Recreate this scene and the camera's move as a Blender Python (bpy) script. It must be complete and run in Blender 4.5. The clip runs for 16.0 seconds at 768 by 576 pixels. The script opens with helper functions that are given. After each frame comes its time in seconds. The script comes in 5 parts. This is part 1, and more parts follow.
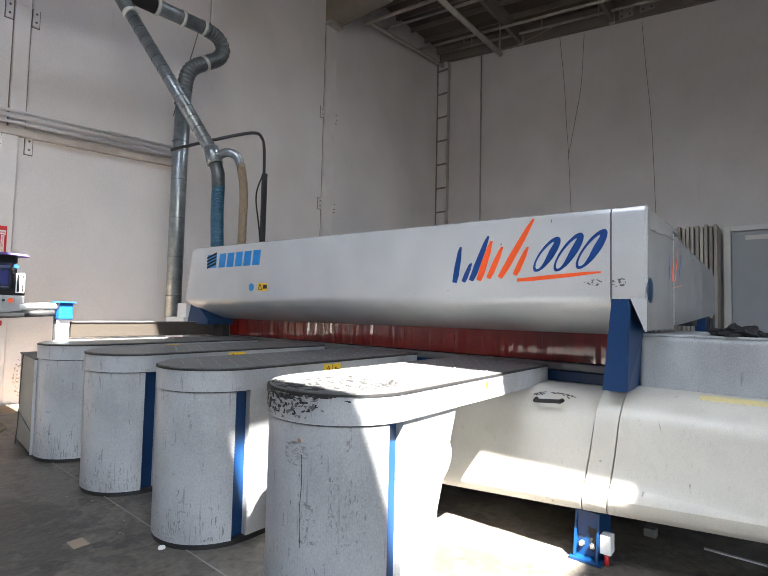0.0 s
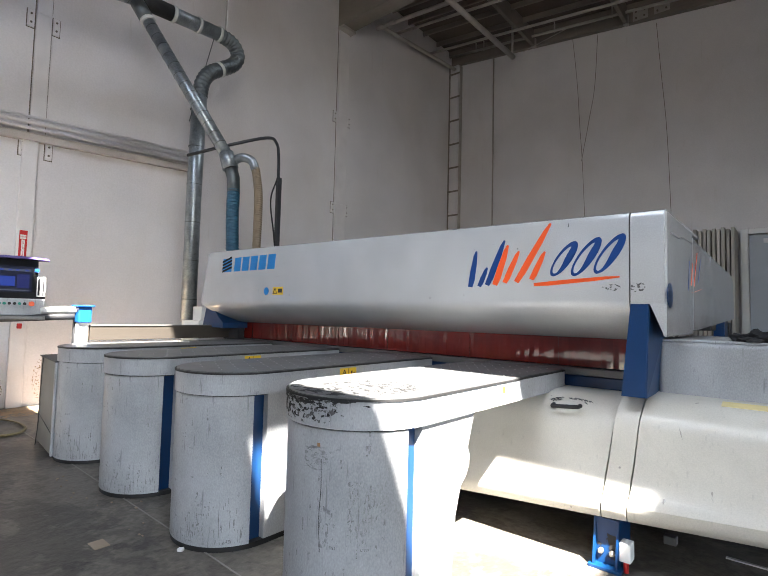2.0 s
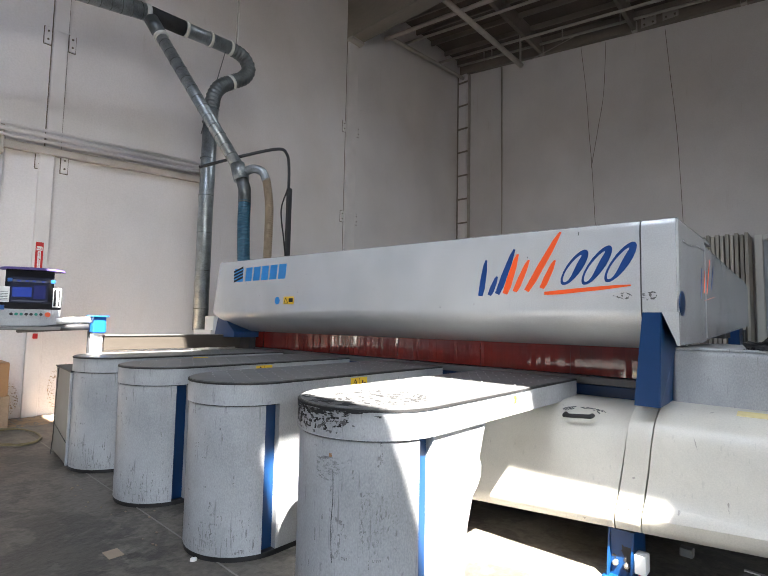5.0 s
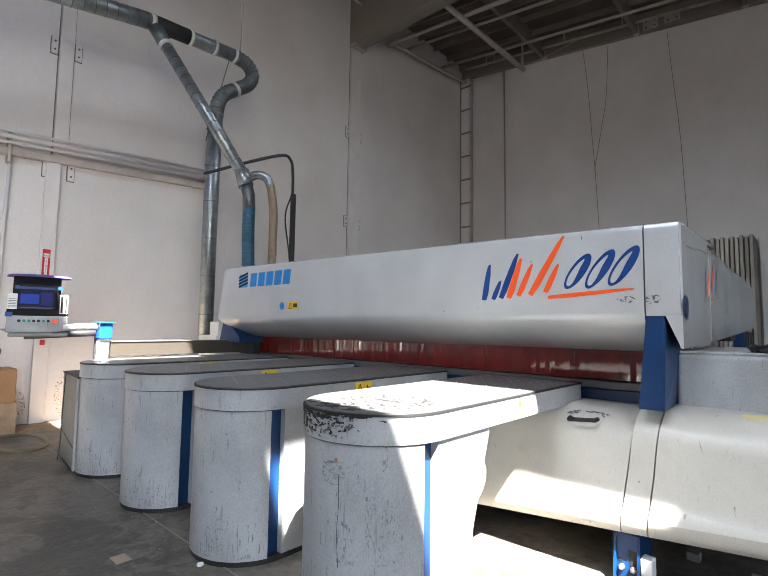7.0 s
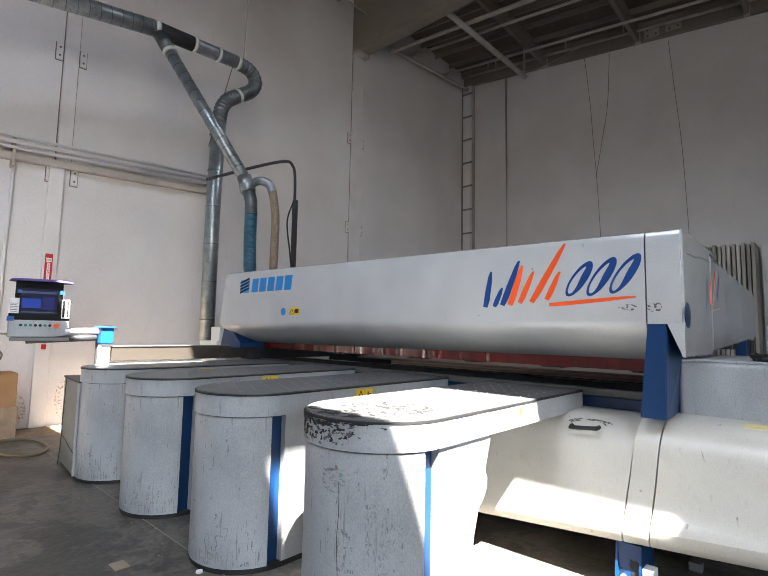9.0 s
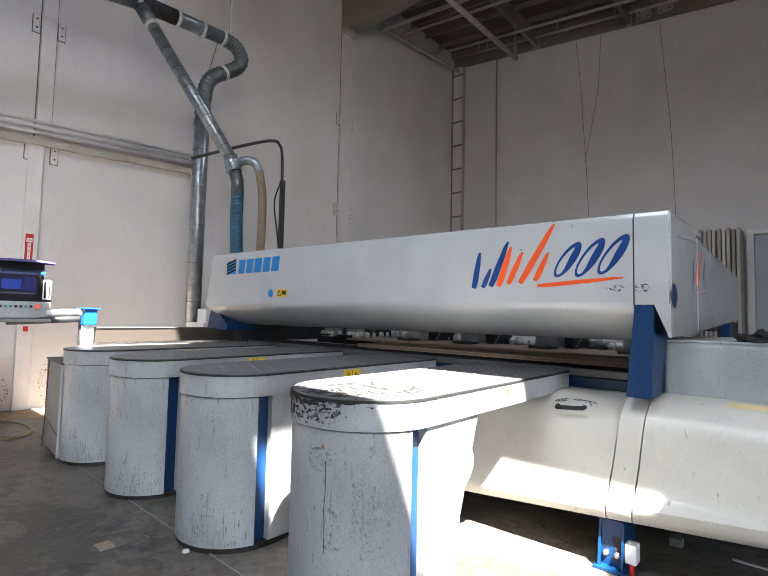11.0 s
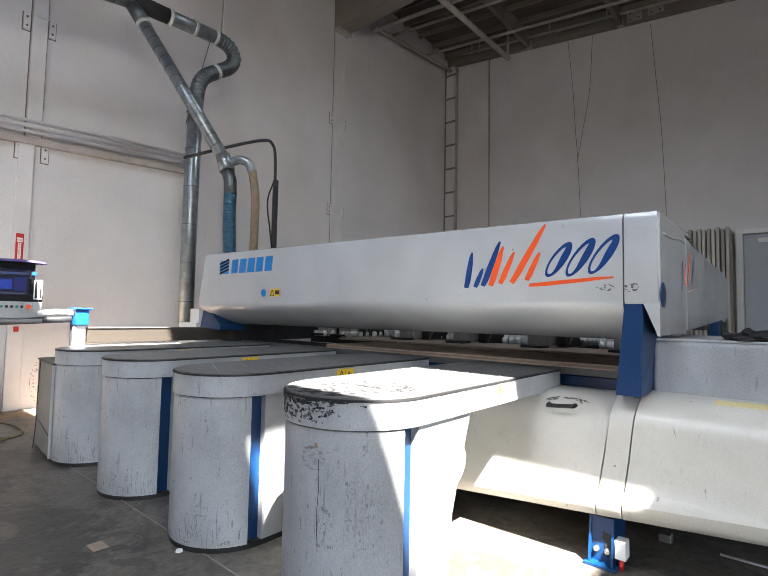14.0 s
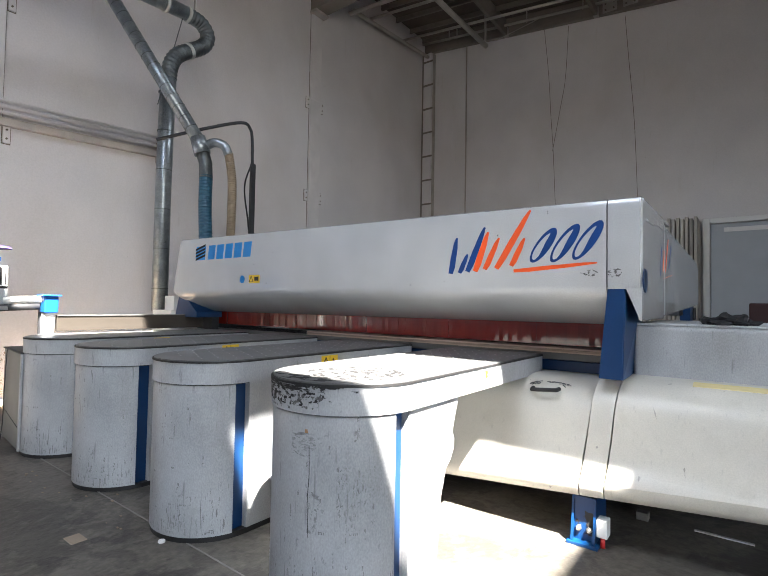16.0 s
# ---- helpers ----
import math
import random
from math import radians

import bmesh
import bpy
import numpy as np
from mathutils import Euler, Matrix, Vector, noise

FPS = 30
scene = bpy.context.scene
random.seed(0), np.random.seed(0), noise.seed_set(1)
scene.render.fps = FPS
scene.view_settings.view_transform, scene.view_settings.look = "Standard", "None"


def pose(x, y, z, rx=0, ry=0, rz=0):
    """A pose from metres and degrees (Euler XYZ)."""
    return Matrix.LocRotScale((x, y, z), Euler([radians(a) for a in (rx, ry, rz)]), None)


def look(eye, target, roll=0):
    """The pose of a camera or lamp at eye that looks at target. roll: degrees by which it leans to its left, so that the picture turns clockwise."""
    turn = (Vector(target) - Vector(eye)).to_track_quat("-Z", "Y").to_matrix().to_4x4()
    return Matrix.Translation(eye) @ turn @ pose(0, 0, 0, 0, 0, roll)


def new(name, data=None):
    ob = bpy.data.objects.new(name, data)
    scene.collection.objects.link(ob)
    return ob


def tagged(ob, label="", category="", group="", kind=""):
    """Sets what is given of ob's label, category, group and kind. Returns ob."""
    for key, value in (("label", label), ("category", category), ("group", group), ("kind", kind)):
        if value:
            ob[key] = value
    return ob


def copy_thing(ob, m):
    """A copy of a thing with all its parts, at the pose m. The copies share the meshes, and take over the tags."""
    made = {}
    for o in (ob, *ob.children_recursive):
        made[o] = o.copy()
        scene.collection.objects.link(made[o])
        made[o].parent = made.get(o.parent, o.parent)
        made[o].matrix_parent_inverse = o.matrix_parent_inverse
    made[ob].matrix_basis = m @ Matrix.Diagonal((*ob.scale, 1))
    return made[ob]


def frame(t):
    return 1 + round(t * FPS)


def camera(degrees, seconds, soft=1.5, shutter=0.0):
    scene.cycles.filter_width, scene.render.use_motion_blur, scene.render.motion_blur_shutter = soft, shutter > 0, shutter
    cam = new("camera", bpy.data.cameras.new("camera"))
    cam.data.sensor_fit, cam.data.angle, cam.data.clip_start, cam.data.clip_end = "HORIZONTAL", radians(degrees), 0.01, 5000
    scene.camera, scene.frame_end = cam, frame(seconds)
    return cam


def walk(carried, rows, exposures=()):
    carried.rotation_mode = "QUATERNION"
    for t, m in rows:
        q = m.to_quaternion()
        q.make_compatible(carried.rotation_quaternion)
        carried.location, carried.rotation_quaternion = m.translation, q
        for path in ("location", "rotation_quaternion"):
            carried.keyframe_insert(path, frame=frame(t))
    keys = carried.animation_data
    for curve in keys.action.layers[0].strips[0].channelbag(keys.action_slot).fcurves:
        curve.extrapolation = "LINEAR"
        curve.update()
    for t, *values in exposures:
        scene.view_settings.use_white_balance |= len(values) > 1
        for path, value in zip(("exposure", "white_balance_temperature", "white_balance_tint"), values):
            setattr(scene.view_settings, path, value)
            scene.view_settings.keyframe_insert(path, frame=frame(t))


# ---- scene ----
cam = camera(77.0, 16.0, soft=0.75)

PATH = [
    (0, (0.0, 0.06, 1.343), (-1.271, 1.602, 1.443), 1.3),
    (0.5, (-0.022, 0.055, 1.35), (-1.292, 1.595, 1.465), 0.8),
    (1, (-0.028, 0.048, 1.353), (-1.309, 1.579, 1.476), 1.4),
    (1.5, (-0.025, 0.042, 1.353), (-1.31, 1.569, 1.486), 1.3),
    (2, (-0.022, 0.03, 1.352), (-1.326, 1.542, 1.463), 1.4),
    (2.5, (-0.022, 0.032, 1.352), (-1.33, 1.541, 1.471), 1.2),
    (3, (-0.022, 0.022, 1.35), (-1.335, 1.527, 1.455), 1.0),
    (3.5, (-0.017, 0.021, 1.35), (-1.333, 1.522, 1.464), 0.9),
    (4, (-0.015, 0.022, 1.358), (-1.336, 1.517, 1.493), 1.1),
    (6.5, (-0.006, 0.002, 1.366), (-1.353, 1.473, 1.514), 0.9),
    (7, (-0.001, 0.001, 1.368), (-1.346, 1.472, 1.527), 0.8),
    (7.5, (0.005, -0.01, 1.371), (-1.348, 1.453, 1.535), 1.1),
    (8, (0.002, -0.013, 1.371), (-1.355, 1.447, 1.538), 1.1),
    (8.5, (0.002, -0.005, 1.374), (-1.347, 1.461, 1.551), 1.0),
    (9, (0.0, -0.001, 1.374), (-1.348, 1.465, 1.556), 1.1),
    (9.5, (0.001, -0.003, 1.375), (-1.348, 1.462, 1.558), 1.1),
    (10, (-0.012, 0.012, 1.361), (-1.349, 1.492, 1.504), 1.1),
    (10.2, (-0.02, 0.03, 1.351), (-1.349, 1.519, 1.482), 1.2),
    (12.5, (-0.009, 0.017, 1.351), (-1.315, 1.527, 1.464), 1.1),
    (13, (-0.01, 0.015, 1.353), (-1.311, 1.53, 1.463), 1.1),
    (13.5, (-0.008, 0.014, 1.35), (-1.306, 1.531, 1.459), 1.2),
    (14, (-0.003, 0.017, 1.352), (-1.299, 1.536, 1.468), 1.1),
    (14.5, (-0.007, 0.026, 1.353), (-1.298, 1.55, 1.467), 1.1),
    (15, (-0.008, 0.024, 1.347), (-1.3, 1.548, 1.455), 1.2),
    (15.5, (-0.02, 0.024, 1.341), (-1.296, 1.562, 1.429), 1.6),
    (16, (-0.079, -0.004, 1.333), (-1.293, 1.584, 1.403), 1.0),
]
walk(cam, [(t, look(eye, target, roll)) for t, eye, target, roll in PATH])

# ---- light ----
KX, KY = 0.56, 0.31
SUN_DIR = Vector((-KX, KY, -1.0)).normalized()
world = bpy.data.worlds.new("sky")
scene.world = world
world.use_nodes = True
wn = world.node_tree
sky = wn.nodes.new("ShaderNodeTexSky")
sky.sky_type = "NISHITA"
sky.sun_disc = False
sky.sun_elevation = radians(57.4)
sky.sun_rotation = math.atan2(KX, -KY)
wn.links.new(sky.outputs[0], wn.nodes["Background"].inputs[0])
wn.nodes["Background"].inputs[1].default_value = 0.05

sun = new("sun", bpy.data.lights.new("sun", "SUN"))
sun.data.energy = 5.0
sun.data.angle = radians(0.53)
sun.data.color = (1.0, 0.94, 0.85)
sun.matrix_world = SUN_DIR.to_track_quat("-Z", "Y").to_matrix().to_4x4()


def opening_light(name, eye, target, wide, high, power, color, spread):
    lamp = new(name, bpy.data.lights.new(name, "AREA"))
    lamp.data.shape = "RECTANGLE"
    lamp.data.size, lamp.data.size_y = wide, high
    lamp.data.energy, lamp.data.color = power, color
    lamp.data.spread = radians(spread)
    lamp.matrix_world = look(eye, target)
    return lamp


opening_light("door_daylight", (8.75, -4.6, 2.7), (-6.0, 3.6, -3.6), 6.0, 5.0, 5.2, (0.97, 0.98, 1.0), 105)
# Unseen fill lamps added under the roof; the third hangs below closed deck.
ROOF_LAMPS = ((3.0, -0.1, 7.95, 4), (-1.6, -1.8, 7.95, 11), (-2.4, 6.3, 8.55, 6))
for lx, ly, lz, power in ROOF_LAMPS:
    opening_light("roof_fill_light", (lx, ly, lz), (lx, ly, 0.0), 2.2, 1.2, power, (0.85, 0.92, 1.0), 150)
scene.view_settings.exposure = 4.27

# ---- materials ----


def mat(name, color, rough=0.5, metal=0.0, vary=0.12, scale=3.0, bump=0.0, fine=60.0, speck=0.0, speck_color=(0.05, 0.05, 0.05),
        speck_scale=9.0, stretch=(1, 1, 1), island=0.0, coat=0.0, scratch=0.0, grain=0.4, stains=()):
    """A surface with a base colour, broad uneven tone, fine grain, and optional specks or stains."""
    m = bpy.data.materials.new(name)
    m.use_nodes = True
    nt = m.node_tree
    N, L = nt.nodes.new, nt.links.new
    b = nt.nodes["Principled BSDF"]
    b.inputs["Roughness"].default_value = rough
    b.inputs["Metallic"].default_value = metal
    b.inputs["Coat Weight"].default_value = coat
    tc = N("ShaderNodeTexCoord")
    mp = N("ShaderNodeMapping")
    mp.inputs["Scale"].default_value = stretch
    L(tc.outputs["Object"], mp.inputs[0])
    big = N("ShaderNodeTexNoise")
    big.inputs["Scale"].default_value = scale
    big.inputs["Detail"].default_value = 5
    L(mp.outputs[0], big.inputs[0])
    small = N("ShaderNodeTexNoise")
    small.inputs["Scale"].default_value = fine
    small.inputs["Detail"].default_value = 3
    L(mp.outputs[0], small.inputs[0])
    mix = N("ShaderNodeMath")
    mix.operation = "MULTIPLY_ADD"
    L(small.outputs[0], mix.inputs[0])
    mix.inputs[1].default_value = grain
    L(big.outputs[0], mix.inputs[2])
    ramp = N("ShaderNodeMapRange")
    ramp.inputs["From Min"].default_value, ramp.inputs["From Max"].default_value = 0.2 + 0.5 * grain, 0.8 + 0.5 * grain
    ramp.inputs["To Min"].default_value, ramp.inputs["To Max"].default_value = 1 - vary, 1 + vary
    L(mix.outputs[0], ramp.inputs[0])
    hsv = N("ShaderNodeHueSaturation")
    hsv.inputs["Color"].default_value = (*color, 1)
    last = ramp.outputs[0]
    if island:
        gi = N("ShaderNodeObjectInfo")
        ri = N("ShaderNodeMapRange")
        ri.inputs["To Min"].default_value, ri.inputs["To Max"].default_value = 1 - island, 1 + island
        L(gi.outputs["Random"], ri.inputs[0])
        mu = N("ShaderNodeMath")
        mu.operation = "MULTIPLY"
        L(last, mu.inputs[0]), L(ri.outputs[0], mu.inputs[1])
        last = mu.outputs[0]
    L(last, hsv.inputs["Value"])
    out = hsv.outputs[0]
    if speck:
        sp = N("ShaderNodeTexNoise")
        sp.inputs["Scale"].default_value = speck_scale
        sp.inputs["Detail"].default_value = 9
        sp.inputs["Roughness"].default_value = 0.72
        L(mp.outputs[0], sp.inputs[0])
        sr = N("ShaderNodeMapRange")
        sr.inputs["From Min"].default_value, sr.inputs["From Max"].default_value = 0.72 - speck * 0.3, 0.78 - speck * 0.3
        L(sp.outputs[0], sr.inputs[0])
        mx = N("ShaderNodeMix")
        mx.data_type = "RGBA"
        L(sr.outputs[0], mx.inputs["Factor"])
        L(out, mx.inputs["A"])
        mx.inputs["B"].default_value = (*speck_color, 1)
        out = mx.outputs["Result"]
    if scratch:
        sm = N("ShaderNodeMapping")
        sm.inputs["Scale"].default_value = (22, 22, 1.6)
        L(tc.outputs["Object"], sm.inputs[0])
        sn = N("ShaderNodeTexNoise")
        sn.inputs["Scale"].default_value = 2.6
        sn.inputs["Detail"].default_value = 4
        L(sm.outputs[0], sn.inputs[0])
        s2 = N("ShaderNodeMapRange")
        s2.inputs["From Min"].default_value, s2.inputs["From Max"].default_value = 0.64, 0.72
        s2.inputs["To Max"].default_value = scratch
        L(sn.outputs[0], s2.inputs[0])
        m2 = N("ShaderNodeMix")
        m2.data_type = "RGBA"
        L(s2.outputs[0], m2.inputs["Factor"])
        L(out, m2.inputs["A"])
        m2.inputs["B"].default_value = (0.10, 0.10, 0.105, 1)
        out = m2.outputs["Result"]
    for st_scale, st_low, st_high, st_amount, st_color, st_stretch in stains:
        tm = N("ShaderNodeMapping")
        tm.inputs["Scale"].default_value = st_stretch
        L(tc.outputs["Object"], tm.inputs[0])
        tn = N("ShaderNodeTexNoise")
        tn.inputs["Scale"].default_value = st_scale
        tn.inputs["Detail"].default_value = 7
        tn.inputs["Roughness"].default_value = 0.62
        tn.inputs["Distortion"].default_value = 0.6
        L(tm.outputs[0], tn.inputs[0])
        tr = N("ShaderNodeMapRange")
        tr.inputs["From Min"].default_value, tr.inputs["From Max"].default_value = st_low, st_high
        tr.inputs["To Max"].default_value = st_amount
        L(tn.outputs[0], tr.inputs[0])
        tx = N("ShaderNodeMix")
        tx.data_type = "RGBA"
        L(tr.outputs[0], tx.inputs["Factor"])
        L(out, tx.inputs["A"])
        tx.inputs["B"].default_value = (*st_color, 1)
        out = tx.outputs["Result"]
    L(out, b.inputs["Base Color"])
    if bump:
        bp = N("ShaderNodeBump")
        bp.inputs["Strength"].default_value = bump
        bp.inputs["Distance"].default_value = 0.01
        L(mix.outputs[0], bp.inputs["Height"])
        L(bp.outputs[0], b.inputs["Normal"])
    return m


def glow(name, color, strength):
    m = bpy.data.materials.new(name)
    m.use_nodes = True
    b = m.node_tree.nodes["Principled BSDF"]
    b.inputs["Base Color"].default_value = (0.01, 0.01, 0.012, 1)
    b.inputs["Roughness"].default_value = 0.5
    b.inputs["Specular IOR Level"].default_value = 0.15
    b.inputs["Emission Color"].default_value = (*color, 1)
    b.inputs["Emission Strength"].default_value = strength
    return m


M = dict(
    floor=mat("concrete_floor", (0.104, 0.094, 0.080), 0.45, vary=0.45, scale=1.3, bump=0.35, fine=30, grain=1.0, speck=0.58, speck_color=(0.052, 0.048, 0.043), speck_scale=1.7,
              stains=((1.1, 0.54, 0.57, 0.62, (0.036, 0.034, 0.031), (1, 1, 1)), (0.9, 0.56, 0.60, 0.35, (0.13, 0.12, 0.105), (1, 2.5, 1)), (7.0, 0.63, 0.70, 0.5, (0.17, 0.16, 0.145), (1, 0.35, 1)), (9.0, 0.66, 0.72, 0.6, (0.02, 0.019, 0.018), (1, 1, 1)), (3.6, 0.52, 0.60, 0.55, (0.048, 0.043, 0.038), (1, 1.4, 1)), (5.0, 0.57, 0.63, 0.40, (0.15, 0.14, 0.125), (1.6, 1, 1)))),
    joint=mat("joint_filler", (0.22, 0.21, 0.195), 0.8),
    wall=mat("painted_concrete", (0.675, 0.652, 0.658), 0.8, vary=0.11, scale=0.8, bump=0.7, fine=42, grain=0.5, speck=0.09, speck_color=(0.50, 0.47, 0.44), speck_scale=5.0,
             stains=((0.35, 0.50, 0.72, 0.28, (0.52, 0.45, 0.39), (1, 1, 0.5)), (26.0, 0.70, 0.74, 0.5, (0.36, 0.32, 0.29), (1, 1, 1)), (3.0, 0.64, 0.74, 0.35, (0.48, 0.42, 0.37), (4, 4, 0.35)))),
    trim=mat("painted_steel_strip", (0.69, 0.665, 0.665), 0.42, vary=0.1, scale=3, bump=0.1, speck=0.1, speck_color=(0.35, 0.27, 0.2), speck_scale=5),
    deck=mat("plywood_deck", (0.115, 0.092, 0.073), 0.85, vary=0.25, scale=1.2, fine=20, bump=0.2),
    timber=mat("painted_beam", (0.22, 0.195, 0.168), 0.75, vary=0.15, scale=2, fine=25, bump=0.15, stretch=(0.3, 1, 1)),
    joist=mat("roof_steel", (0.40, 0.365, 0.33), 0.6, vary=0.2, scale=4),
    hood=mat("hood_paint", (0.435, 0.45, 0.465), 0.20, vary=0.11, scale=2.5, fine=140, bump=0.05, grain=1.1, coat=0.5, speck=0.10, speck_color=(0.33, 0.33, 0.32), speck_scale=24, scratch=0.06),
    cream=mat("cream_paint", (0.59, 0.565, 0.505), 0.36, vary=0.10, scale=3, fine=150, grain=0.9, bump=0.04, coat=0.1, speck=0.12, speck_color=(0.36, 0.34, 0.31), speck_scale=26, scratch=0.14,
              stains=((3.0, 0.55, 0.70, 0.35, (0.42, 0.39, 0.33), (1, 1, 1)), (14.0, 0.69, 0.72, 0.6, (0.16, 0.15, 0.13), (1, 1, 0.35)))),
    olive=mat("dull_grey_steel", (0.19, 0.19, 0.178), 0.5, vary=0.15, scale=4, speck=0.1, speck_color=(0.1, 0.1, 0.1), speck_scale=15),
    shell=mat("scuffed_grey_paint", (0.352, 0.366, 0.384), 0.45, vary=0.26, scale=4, fine=150, bump=0.10, grain=0.7, speck=0.33, speck_color=(0.25, 0.255, 0.27), speck_scale=21, stretch=(1, 1, 0.6), scratch=0.5,
              stains=((2.2, 0.54, 0.66, 0.30, (0.20, 0.205, 0.21), (1, 1, 0.5)), (60.0, 0.66, 0.72, 0.35, (0.14, 0.14, 0.145), (1, 1, 0.5)))),
    plate=mat("grey_table_plate", (0.105, 0.105, 0.107), 0.42, vary=0.28, scale=6, fine=120, speck=0.06, speck_color=(0.5, 0.5, 0.5), speck_scale=40),
    nozzle=mat("white_nozzle", (0.34, 0.34, 0.34), 0.35, vary=0.03),
    black=mat("black_rubber_and_shade", (0.012, 0.012, 0.013), 0.6, vary=0.1),
    blue=mat("blue_paint", (0.001, 0.030, 0.108), 0.38, vary=0.10, scale=5, speck=0.05, speck_color=(0.10, 0.12, 0.17), speck_scale=12),
    bright_blue=mat("bright_blue_print", (0.0, 0.20, 0.55), 0.5, vary=0.06),
    navy=mat("navy_print", (0.004, 0.045, 0.20), 0.4, vary=0.06),
    orange=mat("orange_print", (0.80, 0.10, 0.02), 0.4, vary=0.06),
    yellow=mat("yellow_sticker", (0.72, 0.47, 0.02), 0.45, vary=0.06),
    tape=mat("faded_yellow_tape", (0.70, 0.60, 0.30), 0.6, vary=0.1),
    white=mat("white_plastic", (0.74, 0.74, 0.73), 0.4, vary=0.04),
    galv=mat("galvanised_duct", (0.27, 0.30, 0.32), 0.36, metal=0.7, vary=0.34, scale=9, fine=70, grain=1.0, bump=0.08, speck=0.3, speck_color=(0.12, 0.13, 0.135), speck_scale=14),
    galv_dark=mat("dull_flexible_duct", (0.13, 0.145, 0.15), 0.45, metal=0.7, vary=0.3, scale=7, fine=40, bump=0.1),
    band=mat("tape_band", (0.55, 0.56, 0.54), 0.5, vary=0.15),
    hose_blue=mat("blue_hose", (0.02, 0.085, 0.14), 0.45, vary=0.12),
    hose_tan=mat("tan_hose", (0.22, 0.165, 0.11), 0.5, vary=0.12),
    red=mat("red_print", (0.55, 0.02, 0.02), 0.45, vary=0.08),
    steel=mat("brushed_steel", (0.42, 0.41, 0.39), 0.35, metal=0.9, vary=0.12, scale=4, fine=80, stretch=(1, 0.1, 1)),
    alu=mat("fence_bar", (0.085, 0.073, 0.062), 0.45, metal=0.6, vary=0.15, scale=3, stretch=(1, 0.2, 1)),
    dark=mat("dark_machine_metal", (0.035, 0.036, 0.04), 0.5, metal=0.3, vary=0.3, scale=8),
    clamp=mat("pale_clamp_paint", (0.42, 0.43, 0.44), 0.45, vary=0.2, scale=12, speck=0.2, speck_color=(0.1, 0.1, 0.1), speck_scale=20),
    grey=mat("grey_metal_box", (0.16, 0.16, 0.16), 0.45, metal=0.3, vary=0.15),
    wood=mat("brown_laminate", (0.30, 0.23, 0.185), 0.5, vary=0.2, scale=3, fine=50, stretch=(0.15, 1, 8)),
    wood_edge=mat("board_core", (0.48, 0.37, 0.29), 0.75, vary=0.18, scale=6, fine=120, stretch=(0.3, 1, 6)),
    panel=mat("stored_board", (0.40, 0.37, 0.33), 0.7, vary=0.1, scale=1.5, island=0.35),
    card=mat("cardboard", (0.33, 0.185, 0.09), 0.8, vary=0.14, scale=5, fine=60, bump=0.08),
    film=mat("stretch_film", (0.36, 0.26, 0.18), 0.25, vary=0.3, scale=9, bump=0.6),
    paper=mat("paper_scrap", (0.30, 0.24, 0.18), 0.8, vary=0.1),
    rope=mat("air_hose", (0.15, 0.125, 0.06), 0.5, vary=0.15),
    door=mat("grey_door_paint", (0.42, 0.45, 0.49), 0.55, vary=0.05),
    cloth=mat("black_cloth", (0.012, 0.012, 0.014), 0.9, vary=0.4, bump=0.4),
    maroon=mat("dark_red_box", (0.035, 0.009, 0.009), 0.6, vary=0.15),
    purple=mat("purple_cover", (0.07, 0.045, 0.20), 0.6, vary=0.1),
    bezel=mat("black_bezel", (0.005, 0.005, 0.007), 0.9, vary=0.1),
    green=mat("green_button", (0.0, 0.22, 0.16), 0.4),
    screen=glow("screen", (0.002, 0.004, 0.02), 0.06),
    screen_bar=glow("screen_panel", (0.006, 0.018, 0.13), 0.13),
    screen_line=glow("screen_line", (0.05, 0.06, 0.09), 0.07),
    screen_side=glow("screen_side_panel", (0.005, 0.008, 0.06), 0.10),
    faint=mat("faint_scrape", (0.255, 0.265, 0.275), 0.5, vary=0.5, scale=40),
    scrape=mat("grey_scrape", (0.205, 0.21, 0.215), 0.5, vary=0.4, scale=30),
    bare=mat("bare_scuffed_metal", (0.10, 0.10, 0.102), 0.5, metal=0.2, vary=0.5, scale=30),
    crack=mat("dark_crack", (0.16, 0.135, 0.115), 0.9, vary=0.3, scale=5),
    dust=mat("tan_dust", (0.30, 0.215, 0.14), 0.95, vary=0.35, scale=5, fine=40, bump=0.2),
    worn=mat("worn_black_scuff", (0.012, 0.012, 0.013), 0.7, vary=0.5, scale=14),
    tape_blue=mat("blue_tape", (0.0, 0.075, 0.30), 0.5, vary=0.08),
)

M["floor"].node_tree.nodes["Principled BSDF"].inputs["Specular IOR Level"].default_value = 0.28

# red see-through curtain
mr = mat("red_pvc_strip", (0.22, 0.017, 0.012), 0.06, vary=0.15, scale=3, bump=0.22, fine=30, grain=0.8, stretch=(1, 1, 0.12), island=0.12, coat=0.6)
mr.node_tree.nodes["Principled BSDF"].inputs["Transmission Weight"].default_value = 0.12
mr.node_tree.nodes["Principled BSDF"].inputs["Specular IOR Level"].default_value = 0.35
M["curtain"] = mr

# ---- mesh helpers ----


